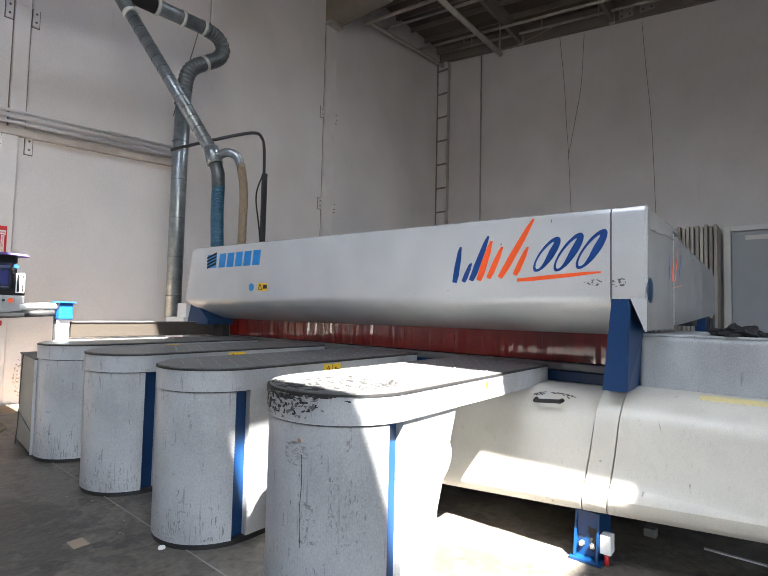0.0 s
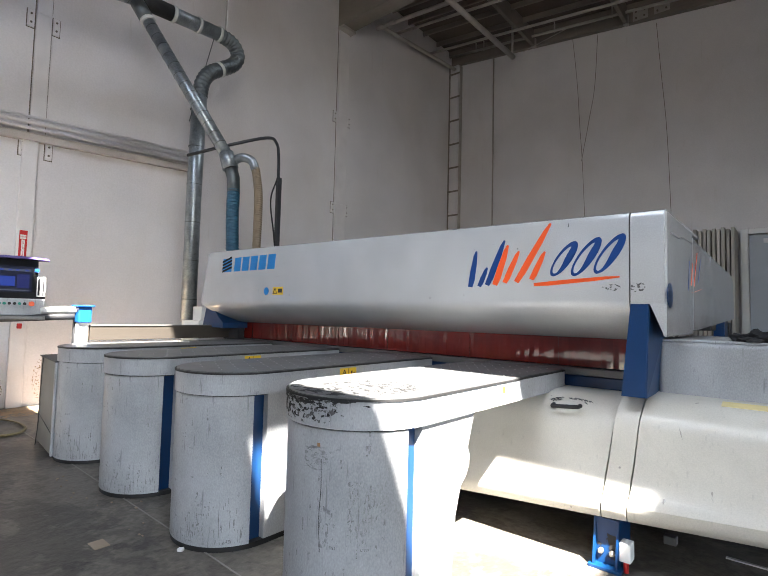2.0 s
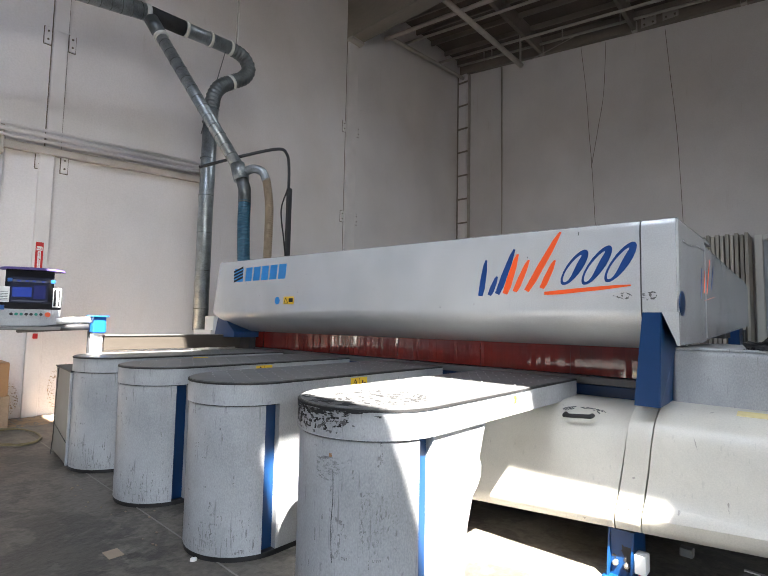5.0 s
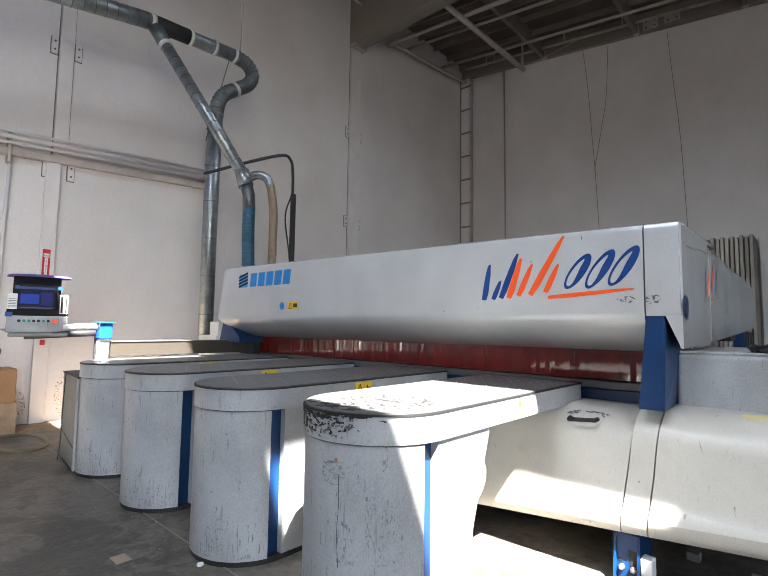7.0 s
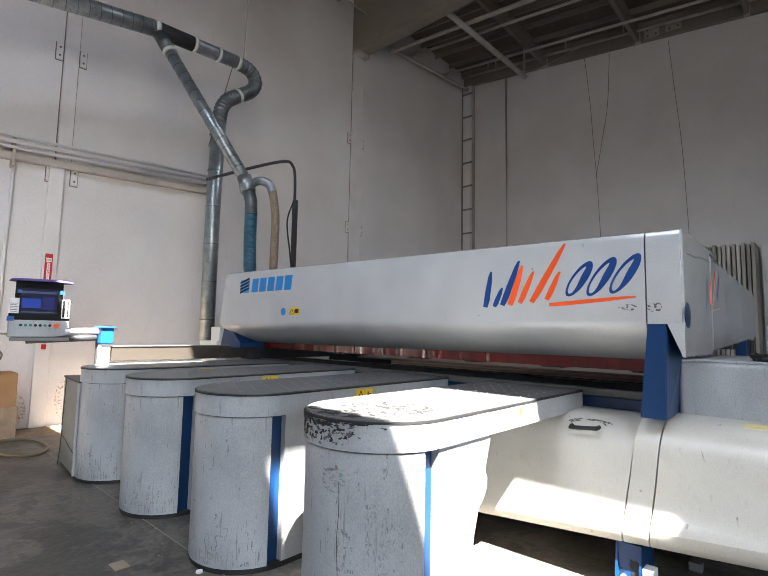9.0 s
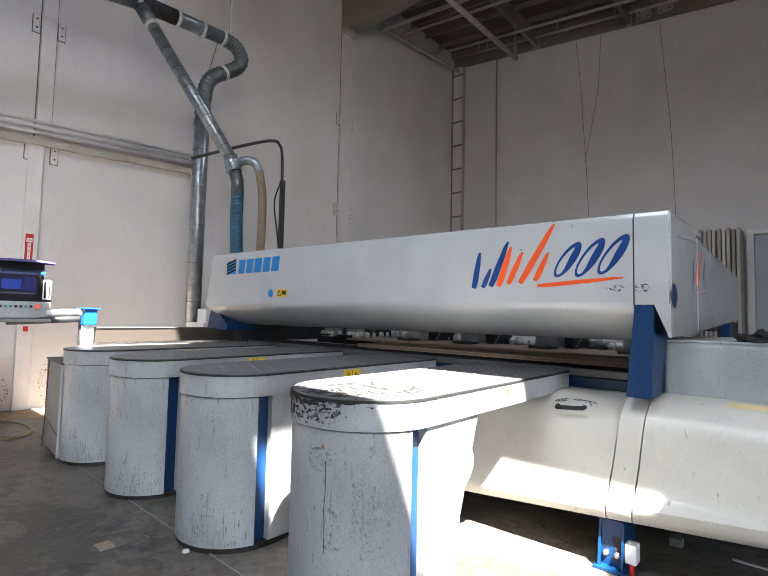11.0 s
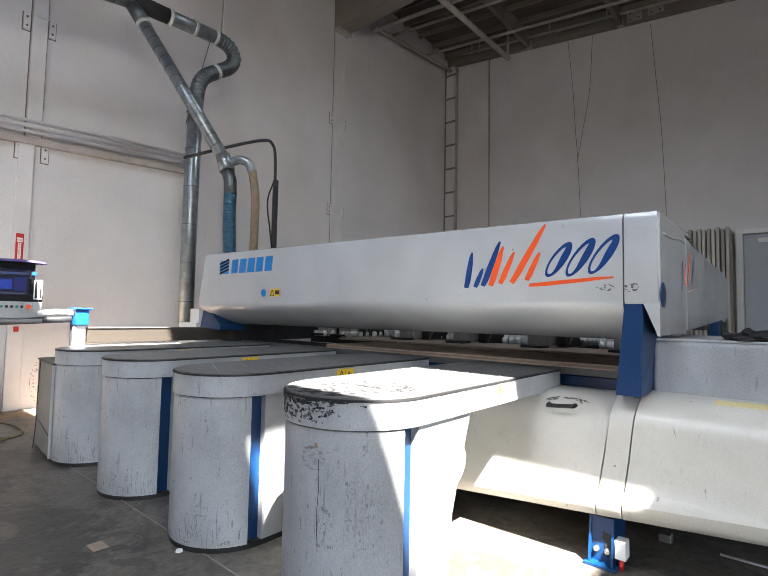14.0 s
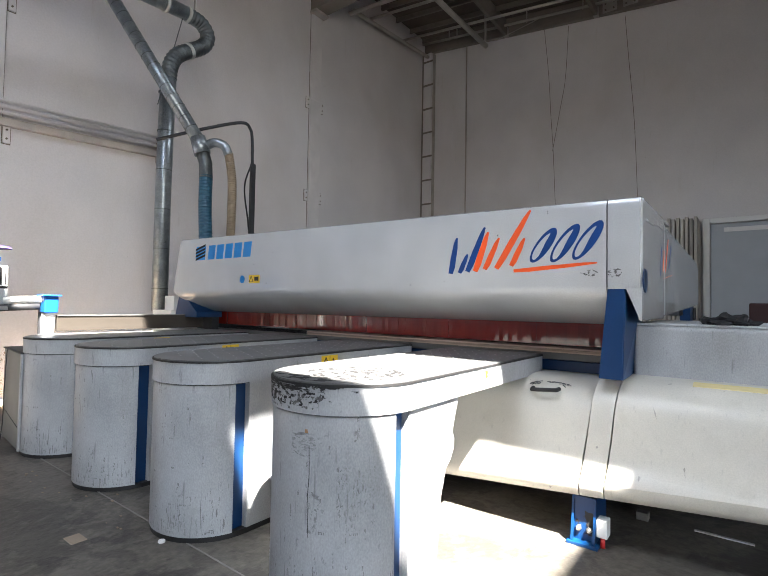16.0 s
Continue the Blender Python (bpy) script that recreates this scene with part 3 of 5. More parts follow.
def scuff_flat(cx, cy, rx, ry, place, seed, keep, step=0.008, inside=None, f=1.0):
    """Torn patches inside an oval; place turns two coordinates into a point."""
    bm = bmesh.new()
    made = {}
    nx, ny = int(rx / step), int(ry / step)
    for i in range(-nx, nx):
        for k in range(-ny, ny):
            d = (i / nx) ** 2 + (k / ny) ** 2
            if inside and not inside(cx + i * step, cy + k * step):
                continue
            if d < 1 and noise.fractal(Vector((i * step * 17 * f + seed, k * step * 27 * f, seed)), 0.8, 2.0, 4) + keep * (1 - d) > 0.25:
                q = []
                for c in ((i, k), (i + 1, k), (i + 1, k + 1), (i, k + 1)):
                    if c not in made:
                        made[c] = bm.verts.new(place(cx + c[0] * step, cy + c[1] * step))
                    q.append(made[c])
                bm.faces.new(q)
    return bm


def streaks(cx, cy, r, a0, a1, z0, z1, seed, level):
    """Upright scrapes round a pedestal that thin out upwards."""
    bm = bmesh.new()
    na, nz = int(radians(a1 - a0) * r / 0.0018), int((z1 - z0) / 0.009)
    for i in range(na):
        for k in range(nz):
            if noise.fractal(Vector((i * 0.30 + seed, k * 0.10, seed)), 0.9, 2.0, 3) - 0.42 * k / nz > level:
                a, b = (radians(a0 + (a1 - a0) * (i + d) / na) for d in (0, 1))
                za, zb = z0 + (z1 - z0) * k / nz, z0 + (z1 - z0) * (k + 1) / nz
                bm.faces.new([bm.verts.new((cx + r * math.cos(c), cy + r * math.sin(c), z)) for c, z in ((a, za), (b, za), (b, zb), (a, zb))])
    return bm


def absorb(bm, other):
    """Adds one bmesh to another."""
    me = bpy.data.meshes.new("scrap")
    other.to_mesh(me)
    bm.from_mesh(me)
    other.free()
    bpy.data.meshes.remove(me)


def pictograms(s, xr, top):
    """A warning triangle and a small figure-like mark, as thin raised print on a sticker."""
    bm = bmesh.new()
    tri = [(2.372, top - 0.092), (2.432, top - 0.092), (2.402, top - 0.034)]
    for (ya, za), (yb, zb) in zip(tri, tri[1:] + tri[:1]):
        tube(bm, [(xr + 0.0016, ya, za), (xr + 0.0016, yb, zb)], 0.0032, 5)
    part("pictogram", bm, M["black"], s)
    part("pictogram", boxm(xr + 0.0016, xr + 0.0022, 2.400, 2.405, top - 0.082, top - 0.054), M["black"], s)
    part("pictogram", boxm(xr + 0.0016, xr + 0.0022, 2.4395, 2.4420, top - 0.100, top - 0.026), M["black"], s)
    part("pictogram", boxm(xr + 0.0016, xr + 0.0022, 2.468, 2.480, top - 0.088, top - 0.044), M["maroon"], s)
    part("pictogram", boxm(xr + 0.0016, xr + 0.0022, 2.484, 2.505, top - 0.066, top - 0.058), M["maroon"], s)


def air_table(xr, first):
    r = 0.37 if first else 0.36
    cx, ym, ye = xr - r, 1.787, 3.45
    seam = TOP - 0.130
    t = thing("air_table", (cx, ym, 0), "white air-flotation table on a rounded scuffed pedestal" if not first else
              "white air-flotation table with a torn dark front edge", "saw table", "air tables in front of the saw")
    slab = part("tabletop", prism(d_outline(cx, ym, r, ye), seam, TOP - 0.012), M["shell"], t, soft=40)
    part("edge_trim", prism(d_outline(cx, ym, r + 0.004, ye), TOP - 0.012, TOP - 0.002), M["black"], slab)
    part("top_plate", prism(d_outline(cx, ym, r - 0.006, ye), TOP - 0.002, TOP + 0.004), M["plate"], slab, "dark grey plate with air nozzles")
    bm = bmesh.new()
    for i in range(6):
        for k in range(17):
            x, y = cx - 0.28 + i * 0.112, 1.58 + k * 0.108 + (0.05 if i % 2 else 0)
            if (x - cx) ** 2 + min(0, y - ym) ** 2 < 0.31 ** 2:
                bmesh.ops.create_cone(bm, cap_ends=True, segments=6, radius1=0.0055, radius2=0.004, depth=0.004, matrix=Matrix.Translation((x, y, TOP + 0.006)))
    noz = part("air_nozzle", bm, M["nozzle"], slab)
    tagged(noz, kind="stuff")
    part("pedestal", prism(front_arc(cx, ym, r - 0.008, 1.695), 0.03, seam - 0.007), M["shell"], t, soft=40)
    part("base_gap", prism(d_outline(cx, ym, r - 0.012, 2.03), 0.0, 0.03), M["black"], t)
    # Shade in the seam under the top is painted as a recessed black band.
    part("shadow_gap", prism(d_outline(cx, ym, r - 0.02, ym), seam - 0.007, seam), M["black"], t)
    part("blue_web", boxm(cx - 0.30, xr - 0.056, 1.695, 1.787, 0.03, seam - 0.001), M["blue"], t, "blue steel web")
    bm = bmesh.new()
    loft(bm, [[(x, 1.787, 0.03), (x, 2.03, 0.03), (x, 2.07, 0.40), (x, 2.115, 0.53), (x, 2.16, 0.565), (x, 2.19, 0.61), (x, 2.195, 0.66), (x, 2.175, 0.70), (x, 2.235, seam - 0.001), (x, 1.787, seam - 0.001)] for x in (cx - r + 0.02, cx + r - 0.014)], smooth=False)
    part("rear_panel", bm, M["shell"], t)
    if first:
        part("sticker_scrap", boxm(xr, xr + 0.0015, 2.52, 2.55, TOP - 0.07, TOP - 0.03), M["yellow"], t)
    else:
        s = part("warning_sticker", boxm(xr, xr + 0.0015, 2.36, 2.52, TOP - 0.103, TOP - 0.022), M["yellow"], t, "yellow warning sticker with pictograms")
        pictograms(s, xr, TOP)
    marks = bmesh.new()
    for k in range(64):
        a0, z0 = random.uniform(208, 332), random.choice((random.uniform(0.04, 0.22), random.uniform(0.05, 0.84)))
        wide, high = (random.uniform(4, 9), random.uniform(0.006, 0.014)) if k % 3 == 0 else (random.uniform(0.8, 1.8), random.uniform(0.03, 0.10))
        absorb(marks, scuff_round(cx, ym, r - 0.0065, a0, a0 + wide, z0, z0 + high, random.uniform(0, 50), 0.05, 0.0025, 0.5, 0.12))
    absorb(marks, streaks(cx, ym, r - 0.0065, 195, 345, 0.045, 0.32, xr * 7.0, 0.48 if first else 0.40))
    tagged(part("scratch", marks, M["scrape"], t), kind="stuff")
    if first:
        tagged(part("smear", scuff_round(cx, ym, r - 0.006, 270, 298, 0.69, 0.79, 21.3, -0.10, 0.0025, 0.10, 0.30), M["faint"], t, "grey scraped smear on the pedestal"), kind="stuff")
        tagged(part("smear", scuff_round(cx, ym, r - 0.006, 284, 298, 0.38, 0.55, 31.3, -0.08, 0.0025, 0.20, 0.10), M["faint"], t), kind="stuff")
        tagged(part("smear", scuff_round(cx, ym, r - 0.006, 304, 330, 0.40, 0.66, 41.7, -0.20, 0.0025, 0.30, 0.12), M["faint"], t), kind="stuff")
        part("paint_crack", tubem(smooth_path([(cx + (r - 0.006) * math.cos(radians(a)), ym + (r - 0.006) * math.sin(radians(a)), z) for a, z in ((284.5, 0.74), (285, 0.62), (284, 0.5), (285.2, 0.36))], 6), 0.0013, 5), M["worn"], t)
        part("rust_chip", scuff_round(cx, ym, r - 0.0055, 281, 283.5, 0.79, 0.805, 2.3, 0.6, 0.0025), M["card"], t)
        tagged(part("torn_rim", scuff_round(cx, ym, r + 0.002, 206, 296, TOP - 0.100, TOP - 0.014, 3.1, 0.10, 0.002, 0.075, 0.13), M["worn"], t, "black torn coating on the rim"), kind="stuff")
        tagged(part("torn_rim", scuff_round(cx, ym, r + 0.0016, 194, 300, TOP - 0.118, TOP - 0.014, 8.7, 0.02, 0.002, 0.09, 0.09), M["bare"], t, "grey bare metal on the rim"), kind="stuff")
        tagged(part("torn_edge", scuff_round(cx, ym, r + 0.0055, 192, 318, TOP - 0.034, TOP - 0.004, 5.7, 0.30, 0.002, 0.03, 0.2), M["worn"], t), kind="stuff")
        tagged(part("worn_patch", scuff_flat(cx + 0.05, ym - 0.02, 0.25, 0.22, lambda x, y: (x, y, TOP + 0.0052), 7.7, 0.14, 0.003, f=1.7), M["worn"], t, "dark worn patches on the plate"), kind="stuff")
        tagged(part("worn_patch", scuff_flat(cx + 0.06, ym + 0.02, 0.29, 0.24, lambda x, y: (x, y, TOP + 0.0048), 11.7, 0.10, 0.003, f=2.4), M["bare"], t, "grey smeared scratches on the plate"), kind="stuff")
        tagged(part("worn_edge", scuff_flat(cx - 0.08, ym - 0.28, 0.24, 0.07, lambda x, y: (x, y, TOP + 0.0052), 2.2, 0.35, 0.004, lambda x, y: (x - cx) ** 2 + (y - ym) ** 2 < (r - 0.012) ** 2), M["worn"], t), kind="stuff")
    return t


for xr in (-1.28, -2.41, -3.55, -4.66):
    air_table(xr, xr == -1.28)

# cabinet beside the far table
cab = thing("side_cabinet", (-5.350, 1.8, 0), "grey steel cabinet under the side fence", "cabinet")
part("body", prism([(-5.820, 1.50), (-5.070, 1.425), (-5.070, 2.6), (-5.820, 2.6)], 0.03, 0.855), M["olive"], cab)
part("corner_edge", boxm(-5.085, -5.060, 1.415, 1.435, 0.03, 0.855, 0.003), M["shell"], cab)
part("lid", prism([(-5.830, 1.49), (-5.060, 1.413), (-5.060, 2.6), (-5.830, 2.6)], 0.855, 0.867), M["dark"], cab)
part("plinth", prism([(-5.800, 1.52), (-5.070, 1.445), (-5.070, 2.55), (-5.800, 2.55)], 0.0, 0.03), M["black"], cab)
part("cable", tubem(smooth_path([(-5.640, 1.48, 0.868), (-5.650, 1.472, 0.84), (-5.660, 1.47, 0.7), (-5.700, 1.475, 0.45), (-5.690, 1.47, 0.2), (-5.700, 1.46, 0.006)], 6), 0.005, 6), M["dark"], cab)
part("panel_joint", tubem([(-5.815, 1.496, 0.30), (-5.085, 1.421, 0.22)], 0.003, 5), M["dark"], cab)

# bed and rear table
bed = thing("saw_bed", (-3.0, 5.2, 0), "dark steel saw bed with a blue front beam", "saw bed")
part("bed_plate", boxm(-5.5, -0.72, 3.56, 4.3, 0.96, 1.0, 0.004), M["steel"], bed, "worn steel bed plate")
bm = bmesh.new()
for k in range(150):
    x = -5.45 + k * 0.0312
    loft(bm, [[(x, 3.62, z), (x + 0.012, 3.62, z), (x + 0.042, 4.12, z), (x + 0.030, 4.12, z)] for z in (0.999, 1.006)], smooth=False)
tagged(part("bed_rib", bm, M["dark"], bed, "row of dark slanted ribs in the bed"), kind="stuff")
part("front_lip", boxm(-5.5, -0.78, 3.50, 3.56, 0.965, 1.015, 0.004), M["grey"], bed)
part("front_beam", boxm(-5.5, -0.72, 3.52, 3.60, 0.70, 0.96, 0.006), M["blue"], bed, "blue painted front beam")
part("core", boxm(-5.5, -0.72, 3.62, 4.25, 0.05, 0.955), M["dark"], bed)
part("rear_frame", boxm(-5.5, -0.72, 4.3, 7.0, 0.80, 0.93), M["dark"], bed)
for x in (-5.4, -3.1, -0.9):
    part("leg", boxm(x - 0.06, x + 0.06, 6.7, 6.85, 0.0, 0.80, 0.006), M["blue"], bed)

# white roller wheels in rows on the rear table
for k in range(9):
    x = -5.1 + k * 0.52
    y0 = 4.50 if x < -4.4 else 5.0
    rail = thing("roller_rail", (x + 0.05, 5.7, 0.93), "rail of white plastic roller wheels on the rear table", "roller rail", "roller rails")
    part("rail", boxm(x - 0.05, x + 0.23, y0, 6.45, 0.93, 1.062), M["dark"], rail)
    for i in range(int((6.4 - y0) / 0.14)):
        y = y0 + 0.06 + i * 0.14
        bm = bmesh.new()
        for j in range(3):
            xc = x + 0.08 * j + 0.02 * (i % 2)
            tube(bm, [(xc - 0.026, y, 1.102), (xc - 0.018, y, 1.102), (xc + 0.018, y, 1.102), (xc + 0.026, y, 1.102)], 0.04, 12, radii=[0.026, 0.04, 0.04, 0.026])
            tube(bm, [(xc - 0.034, y, 1.102), (xc + 0.034, y, 1.102)], 0.012, 6)
        part("roller", bm, M["white"], rail)

# grippers
for x in (-5.02, -4.60, -3.55, -2.78, -1.92, -1.12):
    g = thing("gripper", (x, 4.9, 1.0), "dark steel panel gripper with a grey clamp box", "gripper", "grippers of the pusher")
    part("arm", boxm(x + 0.12, x + 0.20, 4.75, 5.2, 1.08, 1.30, 0.006), M["dark"], g)
    part("clamp_box", boxm(x - 0.12, x + 0.10, 4.62, 4.85, 1.09, 1.26, 0.008), M["clamp"], g, "light grey clamp box")
    part("jaw", boxm(x - 0.12, x + 0.10, 4.45, 4.62, 1.078, 1.10, 0.004), M["dark"], g)
    part("brace", tubem([(x + 0.22, 4.76, 1.08), (x + 0.32, 4.76, 1.26)], 0.010, 6), M["grey"], g)
    for bx in (-0.07, 0.05):
        part("bolt", tubem([(x + bx, 4.62, 1.22), (x + bx, 4.61, 1.22)], 0.010, 6), M["dark"], g)
# Dark sheets added behind the hood, to hide the bright wall and darken the inside.
hz = thing("rear_cover", (-3.1, 5.0, 1.62), "dark sheets added behind the hood to block the bright wall", "machine cover")
part("back_sheet", boxm(-5.5, -0.62, 6.50, 6.52, 1.34, 1.60), M["dark"], hz)
part("end_sheet", boxm(-5.52, -5.50, 4.29, 6.0, 1.0, 1.72), M["dark"], hz)
lb = thing("end_plate", (-5.48, 3.9, 1.0), "dark end plate with slots beside the saw bed", "plate")
part("plate", boxm(-5.50, -5.48, 3.62, 4.28, 1.0, 1.42, 0.003), M["dark"], lb)
for k in range(5):
    part("slot", boxm(-5.478, -5.474, 3.72 + k * 0.1, 3.78 + k * 0.1, 1.14, 1.16), M["black"], lb)
pusher = thing("pusher_beam", (-3.1, 5.3, 1.28), "dark pusher beam across the machine", "beam")
part("beam", boxm(-5.5, -0.62, 5.2, 5.5, 1.28, 1.6, 0.01), M["dark"], pusher)

# hood: an open-bottomed shell with a rounded lower edge
def hood_profile(x, inner=0.0):
    a = (x + 5.45) / 4.87
    zt, zk, zb = 2.067 - 0.08 * a, 1.43, 1.216 + 0.014 * a
    y0, i = 3.05, inner
    pts = [(4.25, zt - i), (y0 + 0.05 + i, zt - i), (y0 + 0.015 + i, zt - 0.012 - i), (y0 + i, zt - 0.045)]
    pts += [(y0 + i, zk + 0.04), (y0 + 0.008 + i, zk + 0.005), (y0 + 0.025 + i, zk - 0.025), (y0 + 0.060 + i, zk - 0.055), (y0 + 0.19 + i, zk - 0.125), (y0 + 0.36 + i, zb + 0.008), (y0 + 0.42, zb + i)]
    return pts


hood = thing("saw_hood", (-3.0, 3.6, 1.22), "off-white glossy sheet-metal hood over the saw line", "saw hood")
bm = bmesh.new()
xs = [-5.45, -5.44, -5.40] + [-5.3 + k * 0.5 for k in range(9)] + [-0.765]


def hood_ring(x):
    o, n = hood_profile(x), hood_profile(x, 0.02)
    k = max(0.0, (-5.2 - x) / 0.25)

    def lean(z):
        return x - k * (0.13 * (1 - (z - 1.43) / 0.6) if z > 1.43 else 0.13 - 0.22 * (1.43 - z) / 0.2)
    return [(lean(z), y, z) for y, z in o] + [(lean(z), y, z) for y, z in reversed(n)]


loft(bm, [hood_ring(x) for x in xs])
part("front_shell", bm, M["hood"], hood, soft=35)
bm = bmesh.new()
loft(bm, [hood_ring(x) for x in (-0.757, -0.60, -0.585)])
# end cap is cut short above the post
for v in bm.verts:
    if v.co.z < 1.45:
        v.co.z = 1.45 + (v.co.z - 1.45) * 0.02
part("end_shell", bm, M["hood"], hood, soft=35)
bm = bmesh.new()
loft(bm, [[(-0.660, y, 1.452), (-0.5755, y, 1.452), (-0.5755, y, 1.268), (-0.586, y, 1.268)] for y in (3.052, 3.080)], smooth=False)
part("corner_skirt", bm, M["hood"], hood)
part("seam", boxm(-0.7625, -0.7590, 3.062, 4.2, 1.46, 1.97), M["grey"], hood)
# long side guard
side = part("side_guard", boxm(-0.60, -0.575, 3.07, 3.9, 1.27, 1.975, 0.01), M["hood"], hood)
bm = bmesh.new()
loft(bm, [[(x, 3.9, 1.29), (x, 6.6, 1.40), (x, 6.6, 1.80), (x, 6.4, 1.86), (x, 3.9, 1.93)] for x in (-0.60, -0.576)], smooth=False)
part("rear_guard", bm, M["hood"], hood)
part("guard_rib", tubem([(-0.574, 3.9, 1.30), (-0.574, 3.9, 1.93)], 0.006, 6), M["hood"], hood)
part("guard_bead", tubem(smooth_path([(-0.573, 3.16, 1.86), (-0.573, 3.4, 1.862), (-0.573, 3.6, 1.885), (-0.573, 3.88, 1.89)], 5), 0.006, 6), M["hood"], hood)
part("back_wall", boxm(-5.5, -0.62, 4.25, 4.28, 1.30, 1.98), M["hood"], hood)
o = bmesh.new()
bmesh.ops.create_cone(o, cap_ends=True, segments=24, radius1=0.07, radius2=0.07, depth=0.006, matrix=pose(-0.573, 3.13, 1.50, 0, 90, 0))
part("round_badge", o, M["blue"], hood)

rp = thing("rear_post", (-0.66, 6.35, 0), "blue steel post under the end of the side guard", "post")
part("post", boxm(-0.72, -0.62, 6.2, 6.45, 0, 1.38, 0.006), M["blue"], rp)
part("roller_bracket", boxm(-0.69, -0.60, 6.46, 6.62, 1.22, 1.36, 0.01), M["dark"], rp)

# emblem shapes on the hood: slanted strokes, plain blocks and rings
YH = 3.05
def bar(x0, z0, x1, z1, w, c):
    """One slanted brush bar, blunt at its foot and drawn out at its tip."""
    bm = bmesh.new()
    a, b = Vector((x0, z0)), Vector((x1, z1))
    n = Vector((-(b - a).y, (b - a).x)).normalized()
    q = [a + n * w * 0.5, a.lerp(b, 0.4) + n * w * 0.55, a.lerp(b, 0.85) + n * w * 0.4, b + n * w * 0.16, b - n * w * 0.16, a.lerp(b, 0.7) - n * w * 0.42, a.lerp(b, 0.2) - n * w * 0.5, a - n * w * 0.3]
    loft(bm, [[(p.x, yy, p.y) for p in q] for yy in (YH - 0.0025, YH - 0.0002)], smooth=False)
    part("emblem_stroke", bm, M[c], hood, c + " slanted brush stroke")


def ring(x, z, wide, high, w, c):
    """One slanted oval ring, thicker on one flank."""
    bm = bmesh.new()
    n = 28
    rows = []
    for yy in (YH - 0.0025, YH - 0.0002):
        row = []
        for side in (1, -1):
            for k in range(n):
                t = 2 * math.pi * k / n * side
                f = w * (0.75 + 0.45 * math.cos(t - 0.5))
                ex, ez = (wide - (f if side < 0 else 0)) * math.cos(t), (high - (f * 0.8 if side < 0 else 0)) * math.sin(t)
                row.append((x + ex + 0.62 * ez, yy, z + ez))
        rows.append([bm.verts.new(p) for p in row])
    for k in range(n):
        k2, i1, i2 = (k + 1) % n, n + (-k) % n, n + (-k - 1) % n
        for a, b in ((k, k2), (i2, i1)):
            bm.faces.new((rows[0][a], rows[0][b], rows[1][b], rows[1][a]))
        for r in rows:
            bm.faces.new((r[k], r[k2], r[i2], r[i1]))
    part("emblem_ring", bm, M[c], hood, c + " slanted oval ring")


for stroke_row in ((-1.806, 1.565, -1.762, 1.82, 0.044, "navy"), (-1.735, 1.568, -1.675, 1.70, 0.036, "navy"), (-1.672, 1.575, -1.545, 1.88, 0.044, "navy"),
                   (-1.612, 1.575, -1.520, 1.845, 0.046, "orange"), (-1.540, 1.588, -1.440, 1.80, 0.040, "orange"), (-1.455, 1.590, -1.225, 1.965, 0.044, "orange"),
                   (-1.350, 1.605, -1.262, 1.785, 0.038, "orange"), (-1.335, 1.570, -0.815, 1.607, 0.026, "orange")):
    bar(*stroke_row)
ring(-1.140, 1.730, 0.056, 0.108, 0.044, "navy")
ring(-1.005, 1.735, 0.056, 0.116, 0.044, "navy")
ring(-0.870, 1.745, 0.056, 0.116, 0.044, "navy")
for k in range(5):
    bm = bmesh.new()
    x = -4.88 + k * 0.157
    loft(bm, [[(x, yy, 1.80), (x + 0.125, yy, 1.80), (x + 0.145, yy, 1.955), (x + 0.02, yy, 1.955)] for yy in (YH - 0.0025, YH - 0.0002)], smooth=False)
    part("emblem_block", bm, M["bright_blue"], hood, "bright blue slanted block")
bm = bmesh.new()
loft(bm, [[(-5.12, yy, 1.80), (-4.935, yy, 1.80), (-4.92, yy, 1.955), (-5.105, yy, 1.955)] for yy in (YH - 0.0015, YH - 0.0002)], smooth=False)
part("emblem_square", bm, M["bright_blue"], hood)
for k in range(4):
    bm = bmesh.new()
    z = 1.795 + k * 0.037
    loft(bm, [[(-5.12, yy, z), (-4.93, yy, z + 0.045), (-4.93, yy, z + 0.070), (-5.12, yy, z + 0.025)] for yy in (YH - 0.0025, YH - 0.0002)], smooth=False)
    part("emblem_stripe", bm, M["bezel"], hood)
s = part("warning_sticker", boxm(-4.14, -3.97, YH - 0.003, YH - 0.0002, 1.53, 1.61), M["yellow"], hood, "yellow warning sticker")
part("pictogram", prism([(-4.05, YH - 0.0045), (-3.985, YH - 0.0045), (-3.985, YH - 0.003), (-4.05, YH - 0.003)], 1.552, 1.592), M["black"], s)
bm = bmesh.new()
tri = [(-4.132, 1.542), (-4.066, 1.542), (-4.099, 1.598)]
for (xa, za), (xb, zb) in zip(tri, tri[1:] + tri[:1]):
    tube(bm, [(xa, YH - 0.0035, za), (xb, YH - 0.0035, zb)], 0.0032, 5)
part("pictogram", bm, M["black"], s)
o = bmesh.new()
bmesh.ops.create_cone(o, cap_ends=True, segments=20, radius1=0.04, radius2=0.04, depth=0.003, matrix=pose(-4.25, YH - 0.002, 1.57, 90, 0, 0))
part("round_sticker", o, M["bright_blue"], hood)

